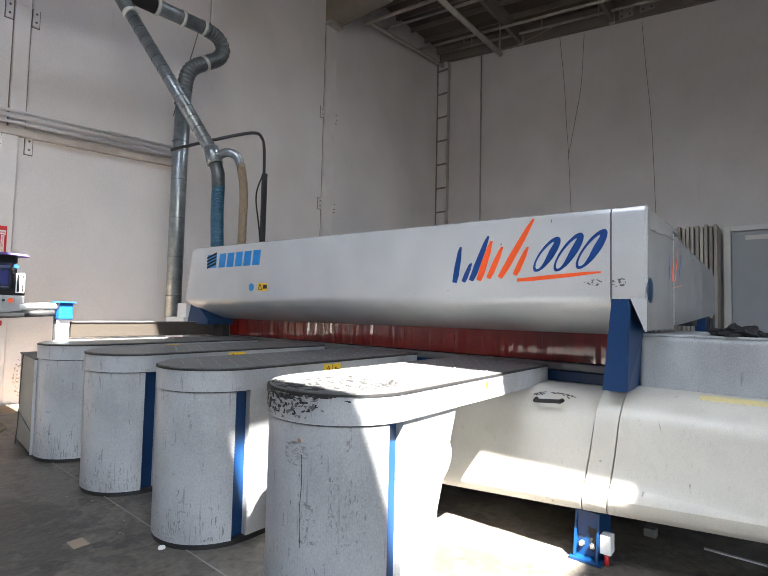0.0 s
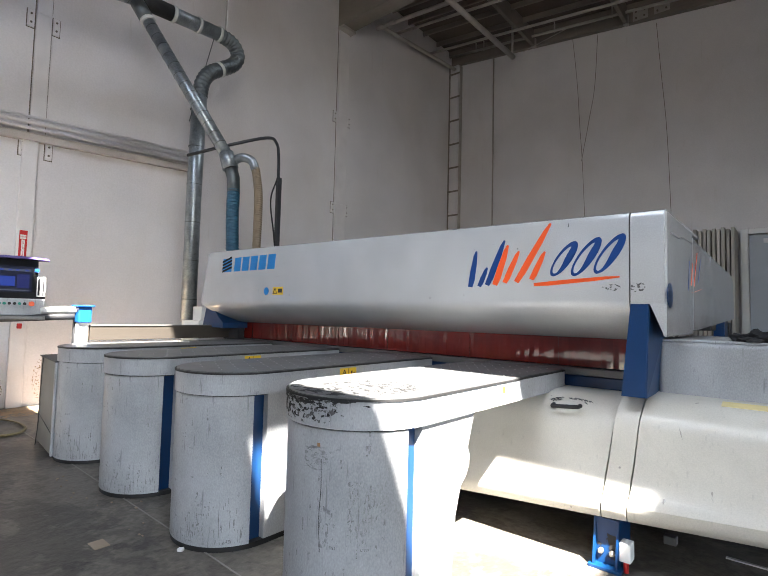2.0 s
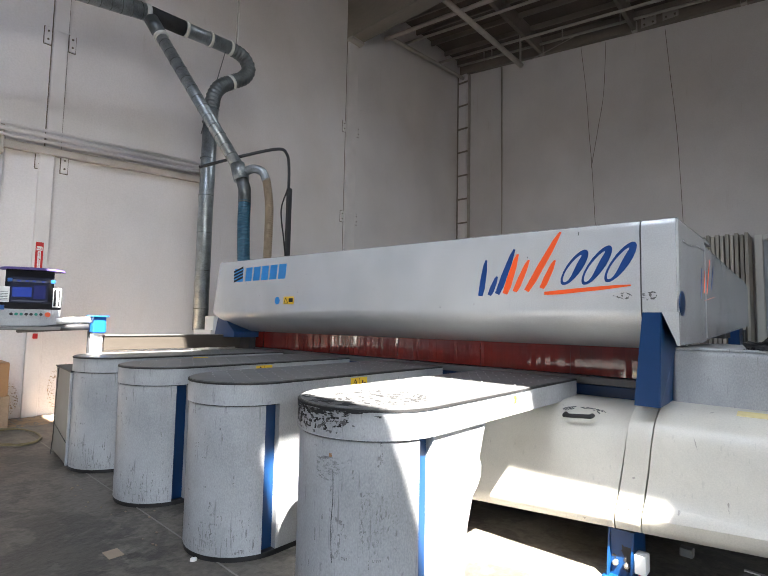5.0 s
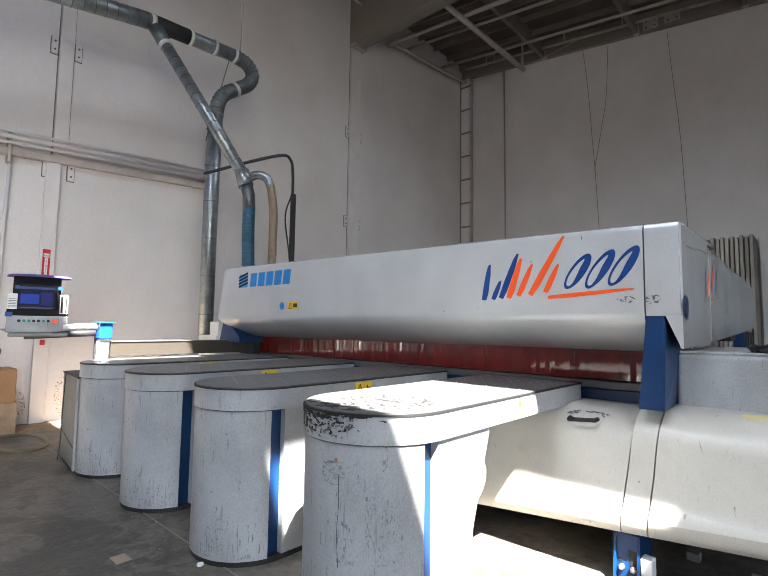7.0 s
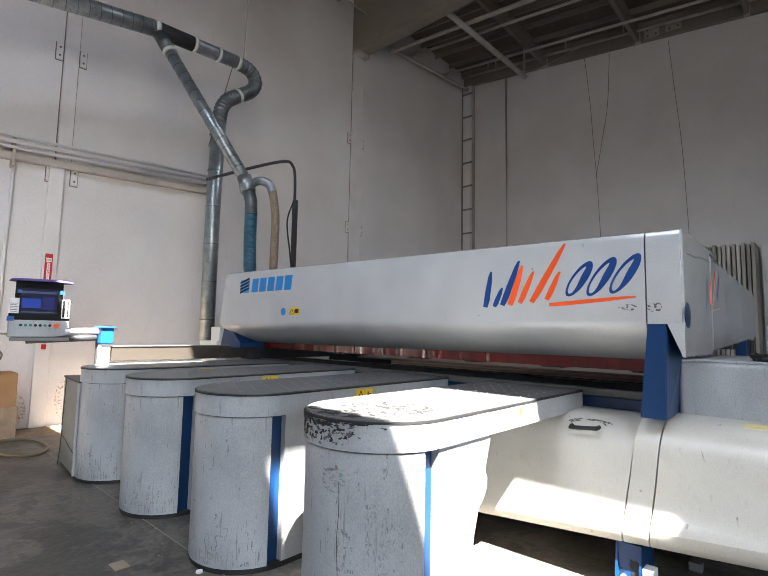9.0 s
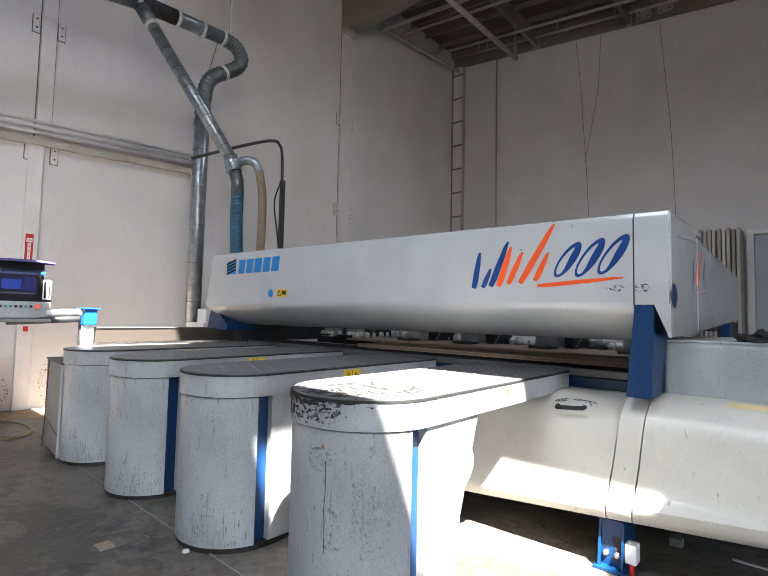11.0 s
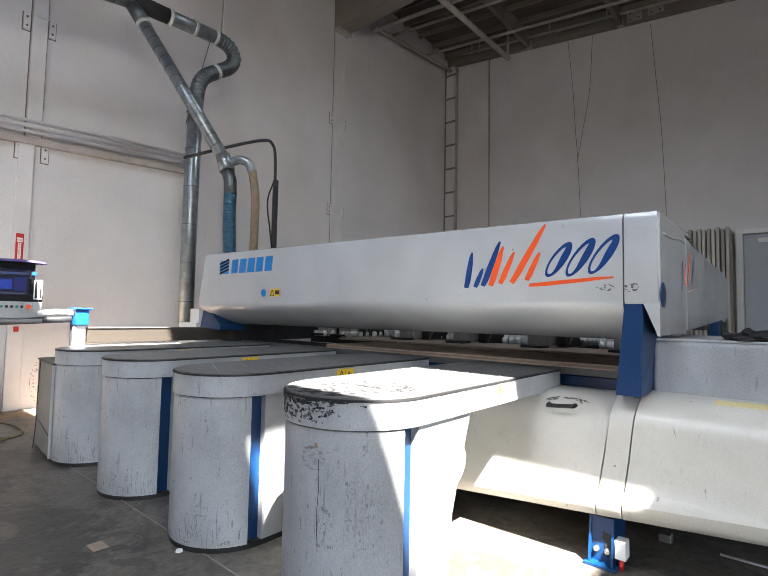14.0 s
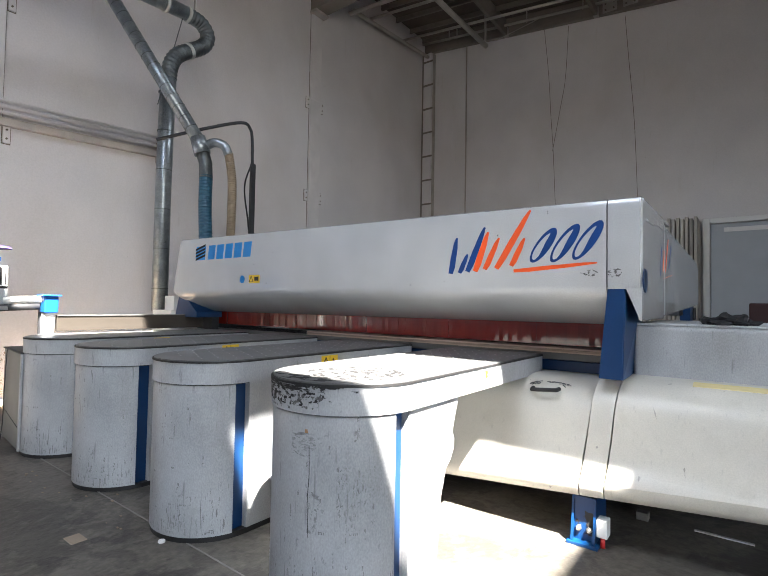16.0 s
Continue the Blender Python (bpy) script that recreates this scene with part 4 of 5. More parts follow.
for y0, z0, y1, z1, c in ((3.73, 1.56, 3.78, 1.76, "navy"), (3.84, 1.60, 3.92, 1.80, "orange"), (3.95, 1.60, 4.10, 1.85, "orange"), (4.14, 1.64, 4.26, 1.82, "navy"), (3.86, 1.55, 4.3, 1.60, "orange")):
    bm = bmesh.new()
    loft(bm, [[(x, y0 - 0.012, z0), (x, y0 + 0.016, z0), (x, y1 + 0.008, z1), (x, y1 - 0.008, z1)] for x in (-0.5745, -0.5725)], smooth=False)
    part("emblem_stroke", bm, M[c], hood, c + " slanted brush stroke")
part("scuff", scuff_flat(-0.86, 1.545, 0.05, 0.022, lambda x, z: (x, YH - 0.0015, z), 1.3, -0.08, 0.0015, f=3.5), M["bare"], hood)
part("scuff", scuff_flat(-0.72, 1.545, 0.04, 0.03, lambda x, z: (x, YH - 0.0015, z), 4.3, -0.10, 0.0015, f=3.0), M["bare"], hood)

part("top_tick", boxm(-1.113, -1.110, YH - 0.0012, YH - 0.0002, 1.93, 1.952), M["dark"], hood)
for k in range(26):
    x, z = random.uniform(-5.1, -0.9), random.uniform(1.47, 1.9)
    part("nick", boxm(x, x + random.uniform(0.003, 0.012), YH - 0.0012, YH - 0.0002, z, z + random.uniform(0.002, 0.014)), M["scrape"], hood)

# posts
post = thing("end_post", (-0.70, 3.1, 0.92), "blue painted steel post under the hood end", "post")
bm = bmesh.new()
loft(bm, [[(-0.792, 2.99, 0.93), (-0.672, 2.99, 0.93), (-0.664, 3.00, 0.93), (-0.676, 3.5, 0.93), (-0.795, 3.5, 0.93)],
          [(-0.760, 3.06, 1.449), (-0.672, 3.06, 1.449), (-0.664, 3.07, 1.449), (-0.635, 3.5, 1.449), (-0.757, 3.5, 1.449)]], smooth=False)
part("post", bm, M["blue"], post)
lp = thing("left_bracket", (-5.45, 3.3, 1.0), "blue painted gusset under the hood end", "bracket")
bm = bmesh.new()
loft(bm, [[(-5.63, y, 1.43), (-5.52, y, 1.43), (-5.38, y, 1.30), (-5.25, y, 1.21), (-5.25, y, 1.15), (-5.72, y, 1.15)] for y in (3.16, 3.5)], smooth=False)
part("gusset", bm, M["blue"], lp)
part("stem", boxm(-5.62, -5.30, 3.40, 3.49, 1.0, 1.17), M["dark"], lp)
solo("white_bin", prism([(-6.05, 3.2), (-5.83, 3.2), (-5.83, 3.42), (-6.05, 3.42)], 1.22, 1.40), M["white"], "small white plastic box beside the machine", "box")
solo("bin_stand", boxm(-6.25, -5.8, 3.15, 3.7, 0.0, 1.22, 0.01), M["white"], "white stand for the small box", "stand")

# front covers
def cover_profile(x):
    b = 0.262 + 0.085 * (x + 0.9)
    return [(3.52, 0.885), (3.28, 0.885), (3.20, 0.878), (3.12, 0.855), (3.06, 0.82), (3.015, 0.77), (2.985, 0.70), (2.94, 0.58), (2.89, 0.45), (2.845, b + 0.10), (2.85, b + 0.05), (2.88, b + 0.012), (2.93, b), (3.52, b)]


def cover(name, x0, x1, label, dz=0.0, n=2):
    c = thing(name, ((x0 + x1) / 2, 3.2, 0.2), label, "machine cover", "front covers of the saw")
    bm = bmesh.new()
    loft(bm, [[(x + 0.07 * (z - 0.36), y, z + (dz if z > 0.6 else 0)) for y, z in cover_profile(x)] for x in [x0 + (x1 - x0) * k / n for k in range(n + 1)]])
    part("panel", bm, M["cream"], c, soft=40)
    return c


lc = cover("front_cover", -5.4, -0.865, "cream sheet-metal front cover with a black pull handle", n=6)
part("handle", tubem(smooth_path([(-1.19, 3.03, 0.825), (-1.185, 2.995, 0.822), (-1.17, 2.985, 0.822), (-1.05, 2.985, 0.832), (-1.035, 2.995, 0.832), (-1.03, 3.03, 0.835)], 4), 0.013, 8), M["black"], lc, "black plastic pull handle")
for k in range(34):
    a, da, rr = random.uniform(25, 165), random.uniform(4, 14), random.uniform(0.78, 1.12)
    pts = []
    for q in range(4):
        t = radians(a + da * q / 3)
        x, v = -1.095 + 0.125 * rr * math.cos(t), 0.055 * rr * math.sin(t) + random.uniform(-0.002, 0.002)
        pts.append((x, 3.058 + 1.35 * v, 0.829 + 0.70 * v - 1.6 * v * v))
    part("scrape", tubem(pts, random.uniform(0.0014, 0.0036), 5), M["bare"], lc)
cst = cover("cover_strip", -0.857, -0.735, "narrow cream cover between the front covers", 0.04)
for y, z in ((2.925, 0.55), (2.862, 0.40)):
    part("screw", tubem([(-0.797 + 0.07 * (z - 0.36), y, z), (-0.797 + 0.07 * (z - 0.36), y - 0.006, z + 0.001)], 0.006, 8), M["steel"], cst)

rcov = cover("front_cover", -0.727, 1.6, "cream front cover with scratches and yellow tape", 0.05, n=3)
bm = bmesh.new()
loft(bm, [[(x, 3.15, 0.917), (x, 3.21, 0.933), (x, 3.21, 0.928), (x, 3.15, 0.910)] for x in (-0.345, 0.05)], smooth=False)
part("tape", bm, M["tape"], rcov, "strip of faded yellow tape")
rc = thing("end_cabinet", (0.5, 3.7, 0.93), "light grey steel end cabinet beside the saw", "cabinet")
part("body", boxm(-0.668, 1.6, 3.30, 4.4, 0.90, 1.237, 0.03, 4), M["shell"], rc)
part("lid", boxm(-0.655, 1.6, 3.315, 4.4, 1.236, 1.252, 0.007), M["shell"], rc)
bm = bmesh.new()
bmesh.ops.create_icosphere(bm, subdivisions=4, radius=1.0)
for v in bm.verts:
    n = noise.fractal(v.co * 2.2, 0.9, 2.0, 4)
    v.co = Vector((v.co.x * (0.13 + 0.05 * n) - 0.19, v.co.y * (0.10 + 0.05 * n) + 3.43, 1.252 + max(0.0, v.co.z) * (0.055 + 0.035 * n)))
solo("cloth", bm, M["cloth"], "crumpled black cloth on the cabinet", "cloth")

# foot
foot = thing("machine_foot", (-0.85, 3.12, 0), "blue steel machine foot bolted to the floor", "machine foot", "machine feet")
def foot_cheek(x):
    bm = bmesh.new()
    loft(bm, [[(xx, 2.875, 0.018), (xx, 3.14, 0.018), (xx, 3.14, 0.26), (xx, 2.915, 0.26)] for xx in (x, x + 0.012)], smooth=False)
    return bm


part("base", boxm(-0.935, -0.765, 2.86, 3.15, 0, 0.018, 0.003), M["blue"], foot)
part("upright", foot_cheek(-0.915), M["blue"], foot)
part("upright", foot_cheek(-0.797), M["blue"], foot)
part("plate", boxm(-0.903, -0.797, 2.915, 2.930, 0.018, 0.26), M["blue"], foot)
part("block", boxm(-0.783, -0.725, 2.90, 2.98, 0.06, 0.16, 0.006), M["white"], foot, "white block at the side")
for bx in (-0.878, -0.82):
    part("bolt", tubem([(bx, 2.915, 0.085), (bx, 2.885, 0.085)], 0.009, 8), M["steel"], foot)
    part("nut", tubem([(bx, 2.915, 0.085), (bx, 2.902, 0.085)], 0.016, 6), M["steel"], foot)
part("grease_stain", scuff_flat(-0.825, 0.12, 0.03, 0.09, lambda x, z: (x, 2.913, z), 4.4, 0.1, 0.003), M["worn"], foot, "black grease on the foot")
part("grease_stain", scuff_flat(-0.885, 0.10, 0.018, 0.035, lambda x, z: (x, 2.913, z), 9.4, 0.1, 0.003), M["worn"], foot)
part("jack_screw", tubem([(-0.755, 2.93, 0.0), (-0.755, 2.93, 0.06)], 0.014, 8), M["red"], foot)
for x in (-3.0, -5.2, 1.3):
    copy_thing(foot, pose(x, 3.12, 0))

for sx, sy in ((-0.35, 2.78), (0.05, 2.80), (0.35, 2.79)):
    part("scratch", tubem(smooth_path([(sx, sy + 0.072, 0.40), (sx + 0.05, sy + 0.077, 0.408), (sx + 0.11, sy + 0.074, 0.402)], 4), 0.0022, 5), M["worn"], rcov)
solo("floor_slat", boxm(-0.37, -0.08, 3.50, 3.525, 0.0, 0.008, 0.002), M["clamp"], "white plastic slat lying under the machine", "slat")
solo("floor_block", boxm(-0.68, -0.61, 3.46, 3.52, 0.0, 0.05, 0.006), M["grey"], "small pale block under the machine", "block")

# wooden boards in the saw
boards = thing("board_stack", (-2.4, 4.9, 1.06), "stack of brown laminated boards under the hood", "boards")
for k in range(1):
    part("board", boxm(-4.3, -0.82, 4.22 + 0.006 * k, 4.95, 1.055 + k * 0.021, 1.075 + k * 0.021, 0.001, 1), M["wood"], boards)
strip = thing("cut_boards", (-2.3, 4.6, 1.016), "brown laminated boards pushed out over the table", "boards")
for k in range(3):
    part("board", boxm(-3.72, -0.86, 4.19 - 0.006 * (k % 2), 4.95, 1.016 + k * 0.0125, 1.0275 + k * 0.0125, 0.001, 1), M["wood_edge"] if k != 1 else M["wood"], strip)

# curtain of red strips
curtain = thing("strip_curtain", (-3.1, 3.58, 1.02), "red translucent plastic strip curtain below the hood", "strip curtain")
n = 62
for k in range(n):
    x0 = -5.42 + k * (4.65 / n)
    bm = bmesh.new()
    w = 4.65 / n
    sway = [random.uniform(-0.0032, 0.0032) for _ in range(4)]
    loft(bm, [[(x0, 3.575 + sway[0] * q, z), (x0 + w / 2, 3.575 + sway[1] * q, z), (x0 + w, 3.575 + sway[2] * q, z),
               (x0 + w, 3.578 + sway[2] * q, z), (x0 + w / 2, 3.578 + sway[1] * q, z), (x0, 3.578 + sway[0] * q, z)] for z, q in ((1.02, 1.15), (1.16, 1.0), (1.30, 0.9))], smooth=False)
    part("strip", bm, M["curtain"], curtain)

# fence and console
fence = thing("side_fence", (-5.5, 2.7, 1.0), "dull metal side fence along the far table", "fence")
part("bar", boxm(-5.54, -5.50, 1.82, 3.5, 1.02, 1.17, 0.003), M["alu"], fence)
part("top_strip", boxm(-5.55, -5.49, 1.82, 3.5, 1.17, 1.178), M["grey"], fence)

# ---- ducts ----
XD = -6.6
duct = thing("dust_duct", (XD, 3.42, 1.24), "galvanised dust-extraction duct with taped joints", "duct")
part("main_pipe", tubem([(XD, -7.5, 3.75), (XD, 1.584, 5.311), (XD, 2.454, 5.459)], 0.11, 16), M["galv"], duct)
part("branch_pipe", tubem([(XD, 2.454, 5.459), (XD, 3.70, 5.52)], 0.10, 16), M["galv"], duct)
part("rubber_sleeve", tubem([(XD, 2.50, 5.462), (XD, 2.97, 5.484)], 0.107, 16), M["worn"], duct, "black rubber sleeve")
part("elbow", ribbed([(XD, 3.70, 5.52), (XD, 3.92, 5.48), (XD, 4.03, 5.33), (XD, 3.95, 5.15), (XD, 3.72, 4.98)], 0.105, 0.06, 0.006), M["galv_dark"], duct)
part("bend", ribbed([(XD, 3.72, 4.98), (XD, 3.56, 4.85), (XD, 3.47, 4.68), (XD, 3.44, 4.45)], 0.105, 0.06, 0.006), M["galv_dark"], duct)
part("drop_pipe", tubem([(XD, 3.44, 4.47), (XD, 3.42, 3.0), (XD, 3.42, 1.20)], 0.105, 16), M["galv"], duct)
for a, b in (((2.43, 5.455), (2.49, 5.462)), ((2.98, 5.485), (3.02, 5.487)), ((3.35, 5.503), (3.39, 5.505)), ((3.68, 5.52), (3.72, 5.52)), ((3.75, 5.0), (3.71, 4.97))):
    part("joint_band", tubem([(XD, *a), (XD, *b)], 0.116, 16), M["band"], duct)
for k in range(6):
    z = 1.5 + k * 0.55
    part("spiral_seam", tubem([(XD, 3.42, z), (XD, 3.42, z + 0.008)], 0.1075, 16), M["galv_dark"], duct)
for k in range(14):
    y = 0.75 + k * 0.125
    z = 3.75 + (y + 7.5) * (5.311 - 3.75) / (1.584 + 7.5)
    part("spiral_seam", tubem([(XD, y, z), (XD, y + 0.008, z + 0.0014)], 0.1125, 16), M["galv_dark"], duct)
part("cable", tubem([(XD, 3.62, 5.42), (XD, 3.30, 4.05)], 0.007, 6), M["galv_dark"], duct)
diag = thing("branch_duct", (-6.0, 2.9, 3.2), "galvanised branch duct slanting down to the saw", "duct")
A, B = Vector((-6.55, 2.50, 5.36)), Vector((-5.4, 3.21, 3.28))
part("collar", tubem([A, A.lerp(B, 0.12)], 0.092, 14), M["galv_dark"], diag)
part("pipe", tubem([A.lerp(B, 0.12), B], 0.078, 14), M["galv"], diag)
part("joint_band", tubem([A.lerp(B, 0.115), A.lerp(B, 0.135)], 0.097, 14), M["band"], diag)
for k in range(13):
    u = 0.17 + k * 0.063
    part("spiral_seam", tubem([A.lerp(B, u), A.lerp(B, u + 0.003)], 0.081, 14), M["galv_dark"], diag)
yj = thing("wye_joint", (-5.38, 3.22, 3.1), "silver wye joint between duct and hoses", "duct joint")
part("body", tubem([(-5.41, 3.20, 3.32), (-5.36, 3.24, 3.12)], 0.09, 14, radii=[0.09, 0.10]), M["galv"], yj)
part("side_arm", tubem(smooth_path([(-5.38, 3.25, 3.2), (-5.25, 3.32, 3.26), (-5.15, 3.40, 3.22), (-5.1, 3.43, 3.1)], 5), 0.055, 12), M["galv"], yj)
part("connector", tubem([(-5.36, 3.24, 3.14), (-5.325, 3.265, 3.0), (-5.31, 3.265, 2.82)], 0.079, 14), M["galv_dark"], yj)
solo("blue_hose", ribbed([(-5.31, 3.265, 2.84), (-5.27, 3.24, 2.5), (-5.22, 3.23, 2.03)], 0.075, 0.035, 0.006), M["hose_blue"], "ribbed blue extraction hose into the hood", "hose")
solo("tan_hose", ribbed([(-5.1, 3.43, 3.12), (-5.05, 3.45, 2.8), (-5.0, 3.42, 2.4), (-4.98, 3.40, 2.03)], 0.05, 0.028, 0.005), M["hose_tan"], "ribbed tan extraction hose into the hood", "hose")
cond = thing("cable_conduit", (-5.2, 3.86, 2.0), "thin dark cable conduit bent down to the saw", "conduit")
part("pipe", tubem(smooth_path([(-5.9, 2.95, 3.32), (-5.4, 3.3, 3.46), (-5.2, 3.66, 3.60), (-5.2, 3.80, 3.57), (-5.2, 3.84, 3.42), (-5.2, 3.85, 3.1)], 6), 0.020, 8), M["dark"], cond)
part("sleeve", boxm(-5.225, -5.175, 3.83, 3.89, 1.98, 3.12, 0.005), M["dark"], cond)
part("cable", tubem(smooth_path([(-5.2, 3.83, 3.1), (-5.2, 3.74, 2.8), (-5.2, 3.80, 2.4), (-5.2, 3.86, 2.0)], 6), 0.010, 6), M["black"], cond)
solo("hanger_rod", tubem([(XD, 3.80, 5.62), (XD, 3.86, 8.9)], 0.012, 6), M["steel"], "thin rod that hangs the duct from the roof", "hanger rod")
solo("hanger_strap", boxm(XD - 0.004, XD + 0.004, 3.80, 3.83, 5.68, 6.15), M["white"], "white strap on the duct hanger rod", "strap")

# ---- console ----
KC = 1.116
KU = 0.93
ux = Vector((0.22, 0.975, 0)).normalized()
DL = Vector((-5.75, 1.225, 0)) - ux * 0.25
uy = Vector((-ux.y, ux.x, 0))


def con_z(z):
    return 1.369 + (z - 1.369) * KC


def conbox(u0, u1, v0, v1, z0, z1, bevel=0.0):
    """A block of the console: u along its front, v back from it."""
    bm = boxm(u0 * KU, u1 * KU, v0 * KC, v1 * KC, con_z(z0), con_z(z1), bevel)
    bm.transform(Matrix(((ux.x, uy.x, 0, DL.x), (ux.y, uy.y, 0, DL.y), (0, 0, 1, 0), (0, 0, 0, 1))))
    return bm


con = thing("control_console", (-5.15, 1.15, 1.25), "operator console with screen and buttons on a swing arm", "control console")
part("case", conbox(0.04, 0.46, 0.03, 0.36, 1.42, 1.765, 0.01), M["bezel"], con)
part("panel", conbox(0.0, 0.535, 0.0, 0.30, 1.27, 1.42, 0.012), M["shell"], con)
part("lower_case", conbox(0.0, 0.535, 0.004, 0.30, 1.42, 1.475, 0.006), M["bezel"], con)
scr = part("screen", conbox(0.085, 0.415, 0.015, 0.03, 1.455, 1.70), M["screen"], con)
part("menu_bar", conbox(0.095, 0.40, 0.012, 0.015, 1.655, 1.675), M["screen_line"], scr)
for u in (0.14, 0.21, 0.27, 0.35):
    part("menu_key", conbox(u, u + 0.03, 0.010, 0.012, 1.658, 1.672), M["screen_bar"], scr)
part("menu_panel", conbox(0.105, 0.27, 0.012, 0.015, 1.525, 1.61), M["screen_bar"], scr)
part("menu_panel", conbox(0.285, 0.39, 0.012, 0.015, 1.51, 1.63), M["screen_side"], scr)
part("status_bar", conbox(0.105, 0.39, 0.012, 0.015, 1.485, 1.495), M["screen_line"], scr)
bm = bmesh.new()
bmesh.ops.create_cone(bm, cap_ends=True, segments=36, radius1=0.275, radius2=0.26, depth=0.022, matrix=Matrix.Translation(DL + ux * 0.25 + uy * 0.15 + Vector((0, 0, con_z(1.775)))) @ Matrix.Rotation(math.atan2(ux.y, ux.x), 4, "Z") @ Matrix.Diagonal((1, 0.72, 1, 1)))
part("sun_shade", bm, M["purple"], con, "oval violet shade over the screen", soft=40)
part("left_label", conbox(0.0, 0.085, -0.006, 0.02, 1.475, 1.61, 0.004), M["white"], con)
part("right_label", conbox(0.455, 0.53, -0.006, 0.02, 1.44, 1.61, 0.004), M["white"], con)
part("tape", conbox(-0.01, 0.05, -0.01, 0.02, 1.41, 1.45), M["tape_blue"], con)
part("tray", conbox(0.03, 0.54, -0.10, 0.20, 1.238, 1.268, 0.006), M["grey"], con)
for k in range(7):
    u = 0.11 + k * 0.042
    bm = tubem([DL + ux * u * KU + Vector((0, 0, 1.375)), DL + ux * u * KU - uy * 0.02 + Vector((0, 0, 1.375))], 0.014, 10)
    part("button", bm, M["green"] if k in (1, 2, 5) else M["black"], con)
bm = tubem([DL + ux * 0.42 * KU + Vector((0, 0, 1.375)), DL + ux * 0.42 * KU - uy * 0.035 + Vector((0, 0, 1.375))], 0.024, 12)
part("stop_button", bm, M["orange"], con, "orange-red emergency stop button")
for u in (0.06, 0.43):
    part("tape", conbox(u, u + 0.04, 0.005, 0.03, 1.655, 1.685), M["tape_blue"], con)
part("label_column", conbox(0.465, 0.485, -0.008, -0.006, 1.45, 1.60), M["bezel"], con)
part("label_column", conbox(0.508, 0.520, -0.008, -0.006, 1.45, 1.60), M["bezel"], con)
for k in range(6):
    part("text_bar", conbox(0.012, 0.072, -0.0075, -0.006, 1.49 + k * 0.014, 1.495 + k * 0.014), M["grey"], con)
arm = thing("console_arm", (-5.55, 1.75, 0.867), "white swing arm on a blue and white post", "swing arm")
part("arm", tubem(smooth_path([(-5.70, 1.44, 1.31), (-5.63, 1.58, 1.325), (-5.53, 1.76, 1.325)], 4), 0.032, 12), M["white"], arm)
part("under_arm", tubem([(-5.85, 1.15, 1.225), (-5.57, 1.70, 1.262)], 0.034, 10), M["dark"], arm)
part("head", boxm(-5.60, -5.47, 1.70, 1.82, 1.20, 1.36, 0.01), M["tape_blue"], arm, "bright blue clamp head")
part("cap_plate", boxm(-5.63, -5.45, 1.68, 1.84, 1.36, 1.375, 0.004), M["tape_blue"], arm)
part("post", boxm(-5.59, -5.50, 1.71, 1.80, 0.867, 1.20, 0.008), M["white"], arm)
part("back_post", boxm(-5.64, -5.60, 1.70, 1.74, 0.867, 1.24, 0.004), M["dark"], arm)

# ---- at the west wall ----
sign = thing("extinguisher_sign", (XW + 0.0605, 1.74, 2.0), "red and white fire extinguisher sign on the wall", "sign")
part("plate", boxm(XW + 0.0605, XW + 0.0665, 1.695, 1.785, 1.95, 2.37), M["red"], sign)
part("word_field", boxm(XW + 0.0665, XW + 0.0685, 1.707, 1.773, 2.255, 2.312), M["white"], sign)
part("letter_field", boxm(XW + 0.0665, XW + 0.0685, 1.722, 1.758, 1.96, 2.245), M["white"], sign)
part("word", text_bm("FIRE", 0.034, pose(XW + 0.069, 1.74, 2.27, 90, 0, 90)), M["red"], sign)
for k, ch in enumerate("EXTINGUISHER"):
    part("letter", text_bm(ch, 0.03, pose(XW + 0.069, 1.74, 2.212 - k * 0.0215, 90, 0, 90)), M["red"], sign)
reg = thing("air_regulator", (XW + 0.06, 1.2, 0.8), "dull metal air filter and regulator piped on the wall", "air regulator")
part("pipe", tubem([(XW + 0.06, 0.9, 1.26), (XW + 0.06, 1.38, 1.26)], 0.014, 8), M["steel"], reg)
part("drop", tubem([(XW + 0.06, 1.2, 1.26), (XW + 0.06, 1.2, 1.08)], 0.010, 8), M["steel"], reg)
part("head", boxm(XW + 0.02, XW + 0.10, 1.14, 1.27, 1.02, 1.09, 0.012), M["grey"], reg)
part("knob", tubem([(XW + 0.06, 1.17, 1.09), (XW + 0.06, 1.17, 1.14)], 0.02, 10), M["black"], reg)
part("bowl", tubem([(XW + 0.06, 1.17, 1.02), (XW + 0.06, 1.17, 0.86), (XW + 0.06, 1.17, 0.80)], 0.03, 12, radii=[0.032, 0.032, 0.012]), M["grey"], reg)
part("bowl", tubem([(XW + 0.06, 1.24, 1.02), (XW + 0.06, 1.24, 0.92)], 0.026, 12), M["grey"], reg)
part("hose", tubem(smooth_path([(XW + 0.10, 1.27, 1.05), (XW + 0.14, 1.30, 0.98), (XW + 0.14, 1.24, 0.88), (XW + 0.13, 1.05, 0.80), (XW + 0.13, 0.85, 0.79)], 6), 0.011, 8), M["rope"], reg, "yellowish air hose")
solo("alarm_box", boxm(XW + 0.06, XW + 0.09, 1.73, 1.785, 1.05, 1.12, 0.008), M["red"], "small red box on the wall strip", "wall box")


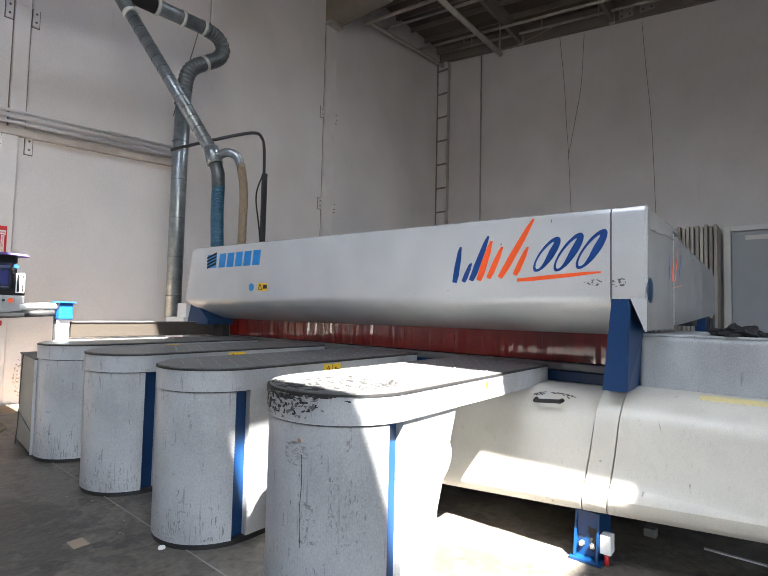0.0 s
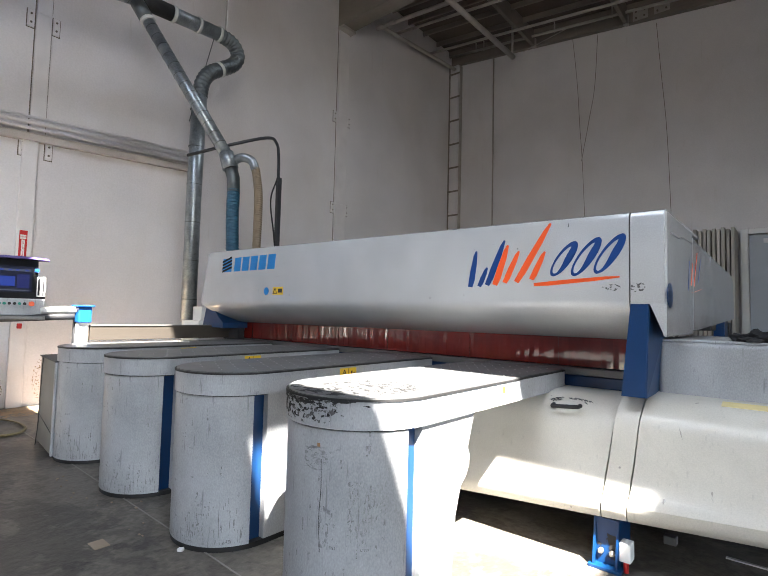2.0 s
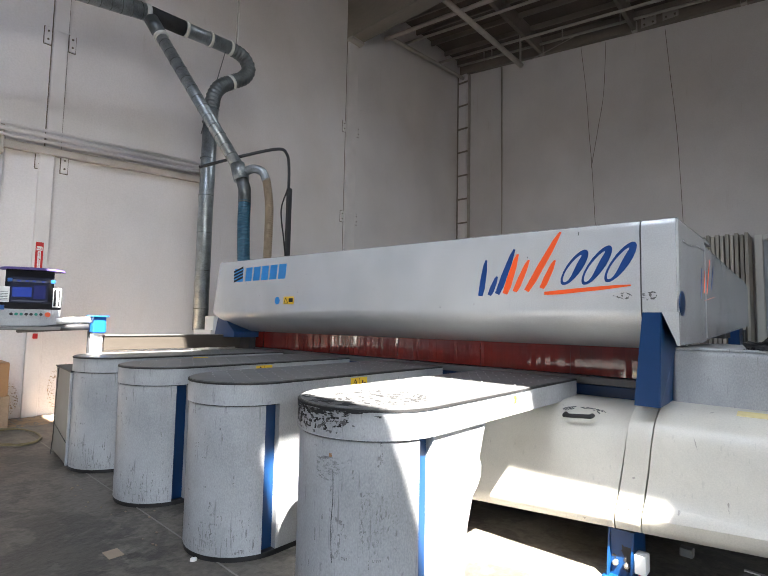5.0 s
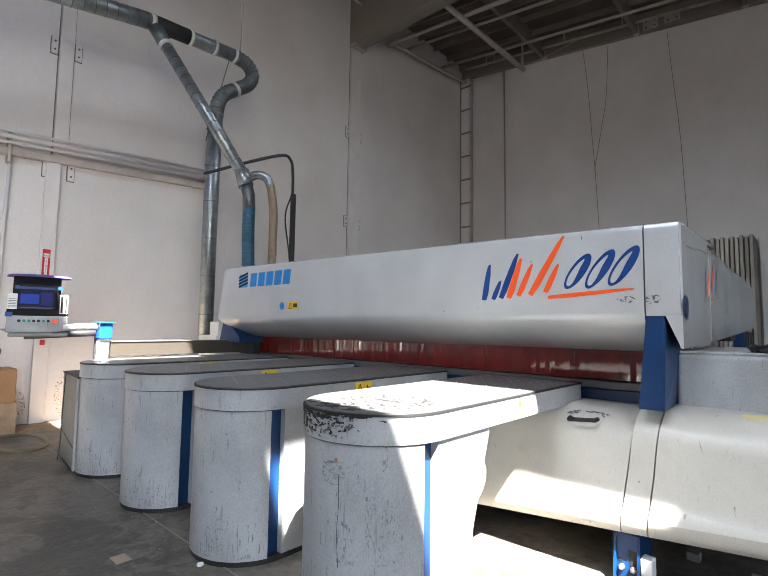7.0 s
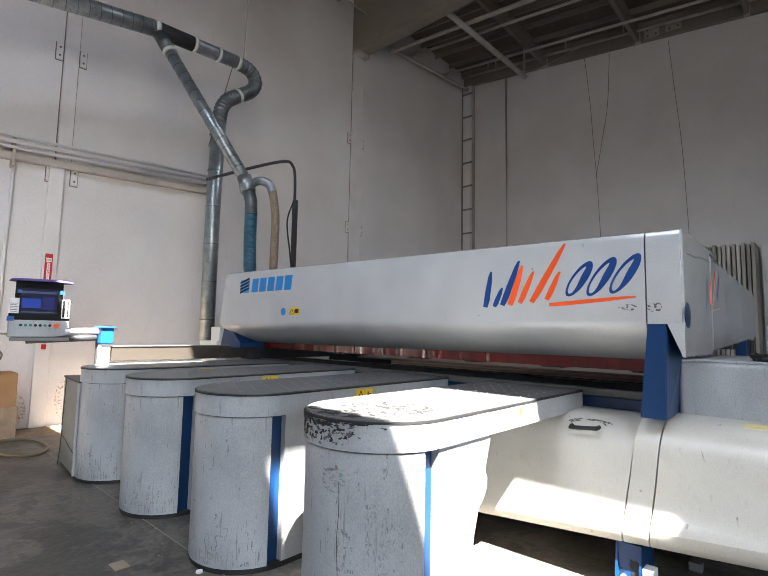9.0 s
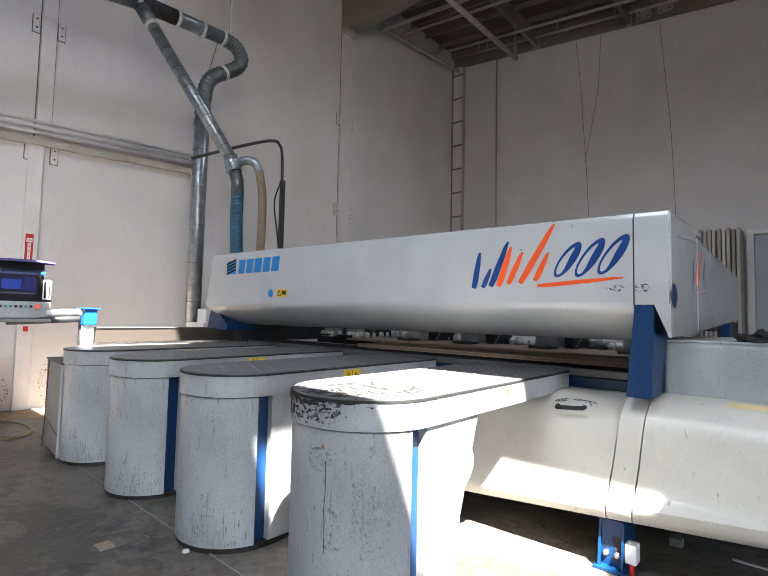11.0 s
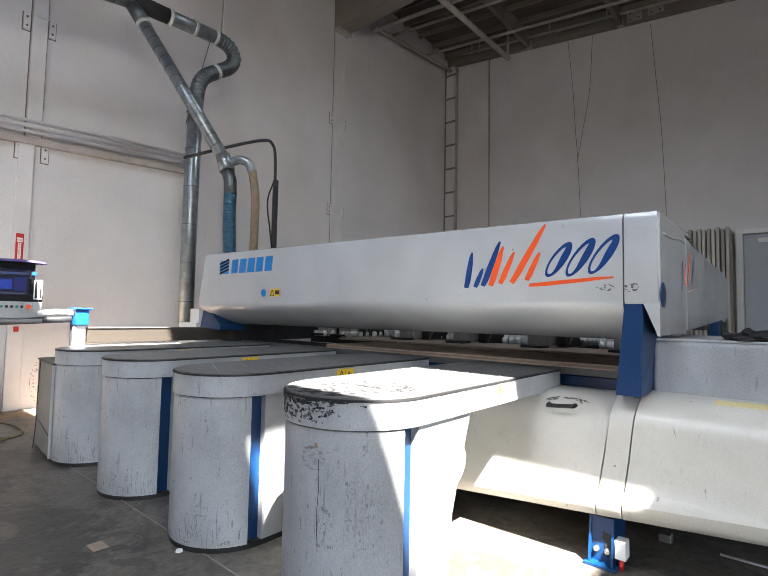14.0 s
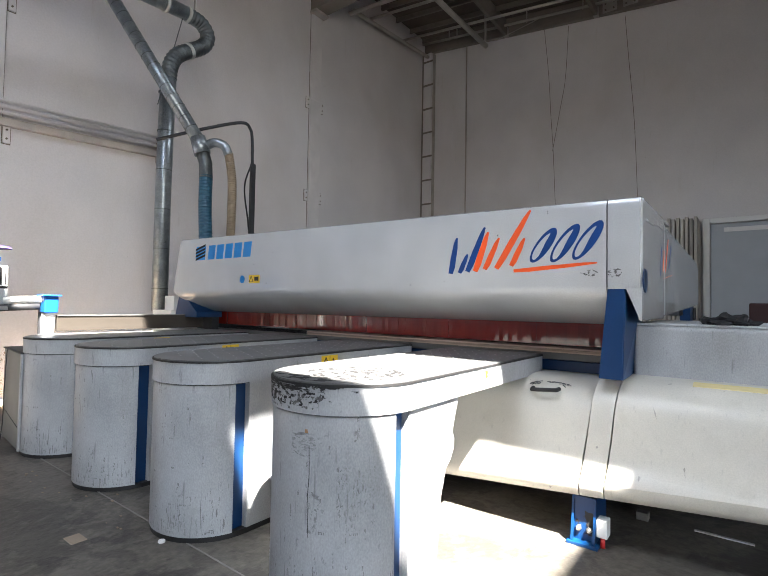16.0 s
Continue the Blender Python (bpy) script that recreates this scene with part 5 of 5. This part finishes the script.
def carton(x0, x1, y0, y1, z0, z1, label):
    c = thing("carton", ((x0 + x1) / 2, (y0 + y1) / 2, z0), label, "carton", "cartons by the wall")
    part("body", boxm(x0, x1, y0, y1, z0, z1, 0.006), M["film"] if z0 == 0 else M["card"], c)
    part("flap", boxm(x0 + 0.01, x1 - 0.01, (y0 + y1) / 2 + 0.003, y1 - 0.004, z1, z1 + 0.005), M["card"], c)
    part("flap", boxm(x0 + 0.01, x1 - 0.01, y0 + 0.004, (y0 + y1) / 2 - 0.003, z1, z1 + 0.005), M["card"], c)
    part("tape", boxm(x1, x1 + 0.002, (y0 + y1) / 2 - 0.035, (y0 + y1) / 2 + 0.035, z0 + 0.01, z1 - 0.01), M["paper"], c)
    return c


carton(-7.85, -7.35, 0.85, 1.42, 0, 0.38, "brown carton wrapped in clear film on the floor")
carton(-7.85, -7.37, 0.88, 1.40, 0.38, 0.78, "closed brown carton on top of another")
pts = [(-6.72 + (0.48 + 0.05 * math.sin(k * 0.37)) * math.cos(k * 0.26), 1.33 + (0.26 + 0.02 * math.cos(k * 0.5)) * math.sin(k * 0.26), 0.015 + 0.012 * (k % 24) / 24) for k in range(72)]
solo("hose_coil", tubem(pts, 0.008, 8), M["rope"], "coil of yellowish air hose on the floor", "hose coil")
solo("paper_scrap", boxm(-3.14, -3.03, 1.10, 1.18, 0.0, 0.004), M["paper"], "scrap of brown paper on the floor", "scrap")
o = bmesh.new()
bmesh.ops.create_cone(o, cap_ends=True, segments=16, radius1=0.020, radius2=0.018, depth=0.010, matrix=Matrix.Translation((-2.69, 1.425, 0.005)))
solo("white_disc", o, M["white"], "small white disc on the floor", "disc")


for k, (y, z, ry, rz) in enumerate(((1.45, 0.25, 0.18, 0.25), (2.15, 0.35, 0.20, 0.35), (2.7, 0.22, 0.3, 0.22))):
    solo("wall_scuff", scuff_flat(y, z, ry, rz, lambda a, b: (XW + (0.0615 if 1.66 < a < 1.85 else 0.0015), a, b), 3.3 + k * 2.1, -0.33, 0.0025, f=3.0), M["dust"], "brown scuffs and peeling paint low on the wall", "wall scuff", "scuffs on the wall", "structure")
# Tan patches: dust, with the sunlit floor's warm tone put into their colour.
for cx, cy, rx, ry in ((-7.62, 2.0, 0.36, 1.3), (-7.3, 2.35, 0.5, 0.5)):
    solo("floor_dust", scuff_flat(cx, cy, rx, ry, lambda x, y: (max(x, XW + 0.001), y, 0.0025), 6.1 + cx, 0.85, 0.015), M["dust"], "tan dust with painted sunlit warmth along the foot of the wall", "dust", "dust on the floor", "structure")
bm = bmesh.new()
for k in range(22):
    x, y = random.gauss(-3.9, 0.5), random.uniform(1.25, 1.6)
    r = random.uniform(0.004, 0.014)
    box(bm, x - r, x + r, y - r * 0.5, y + r * 0.5, 0.0, 0.004)
solo("wood_chips", bm, M["hose_tan"], "scattered wood chips and offcuts on the floor", "wood chips", kind="stuff")
solo("paper_scrap", prism([(-1.98, 1.28), (-1.86, 1.22), (-1.83, 1.30), (-1.93, 1.36)], 0.0, 0.003), M["white"], "torn pale scrap beside the table pedestal", "scrap")


def motions():
    base = curtain.location.copy()
    def lift(z):
        return Matrix.Translation((base.x, base.y, base.z + z))
    sb = strip.location.copy()
    walk(strip, [(t, Matrix.Translation((sb.x, sb.y + d, sb.z))) for t, d in ((0, 0), (9.6, 0), (10.2, -0.04), (11.2, -0.45), (12.2, -0.72), (12.5, -0.72), (16, -0.72))])
    walk(curtain, [(t, lift(z)) for t, z in ((0, 0), (8.65, 0), (8.8, 0.035), (8.9, 0.085), (9.0, 0.125), (9.1, 0.155), (9.2, 0.18), (9.4, 0.215), (9.6, 0.26), (9.8, 0.30), (10.2, 0.30),
                                             (12.3, 0.30), (15.35, 0.30), (15.4, 0.27), (15.5, 0.14), (15.6, 0.085), (15.8, 0.05), (16, 0.045))])



motions()
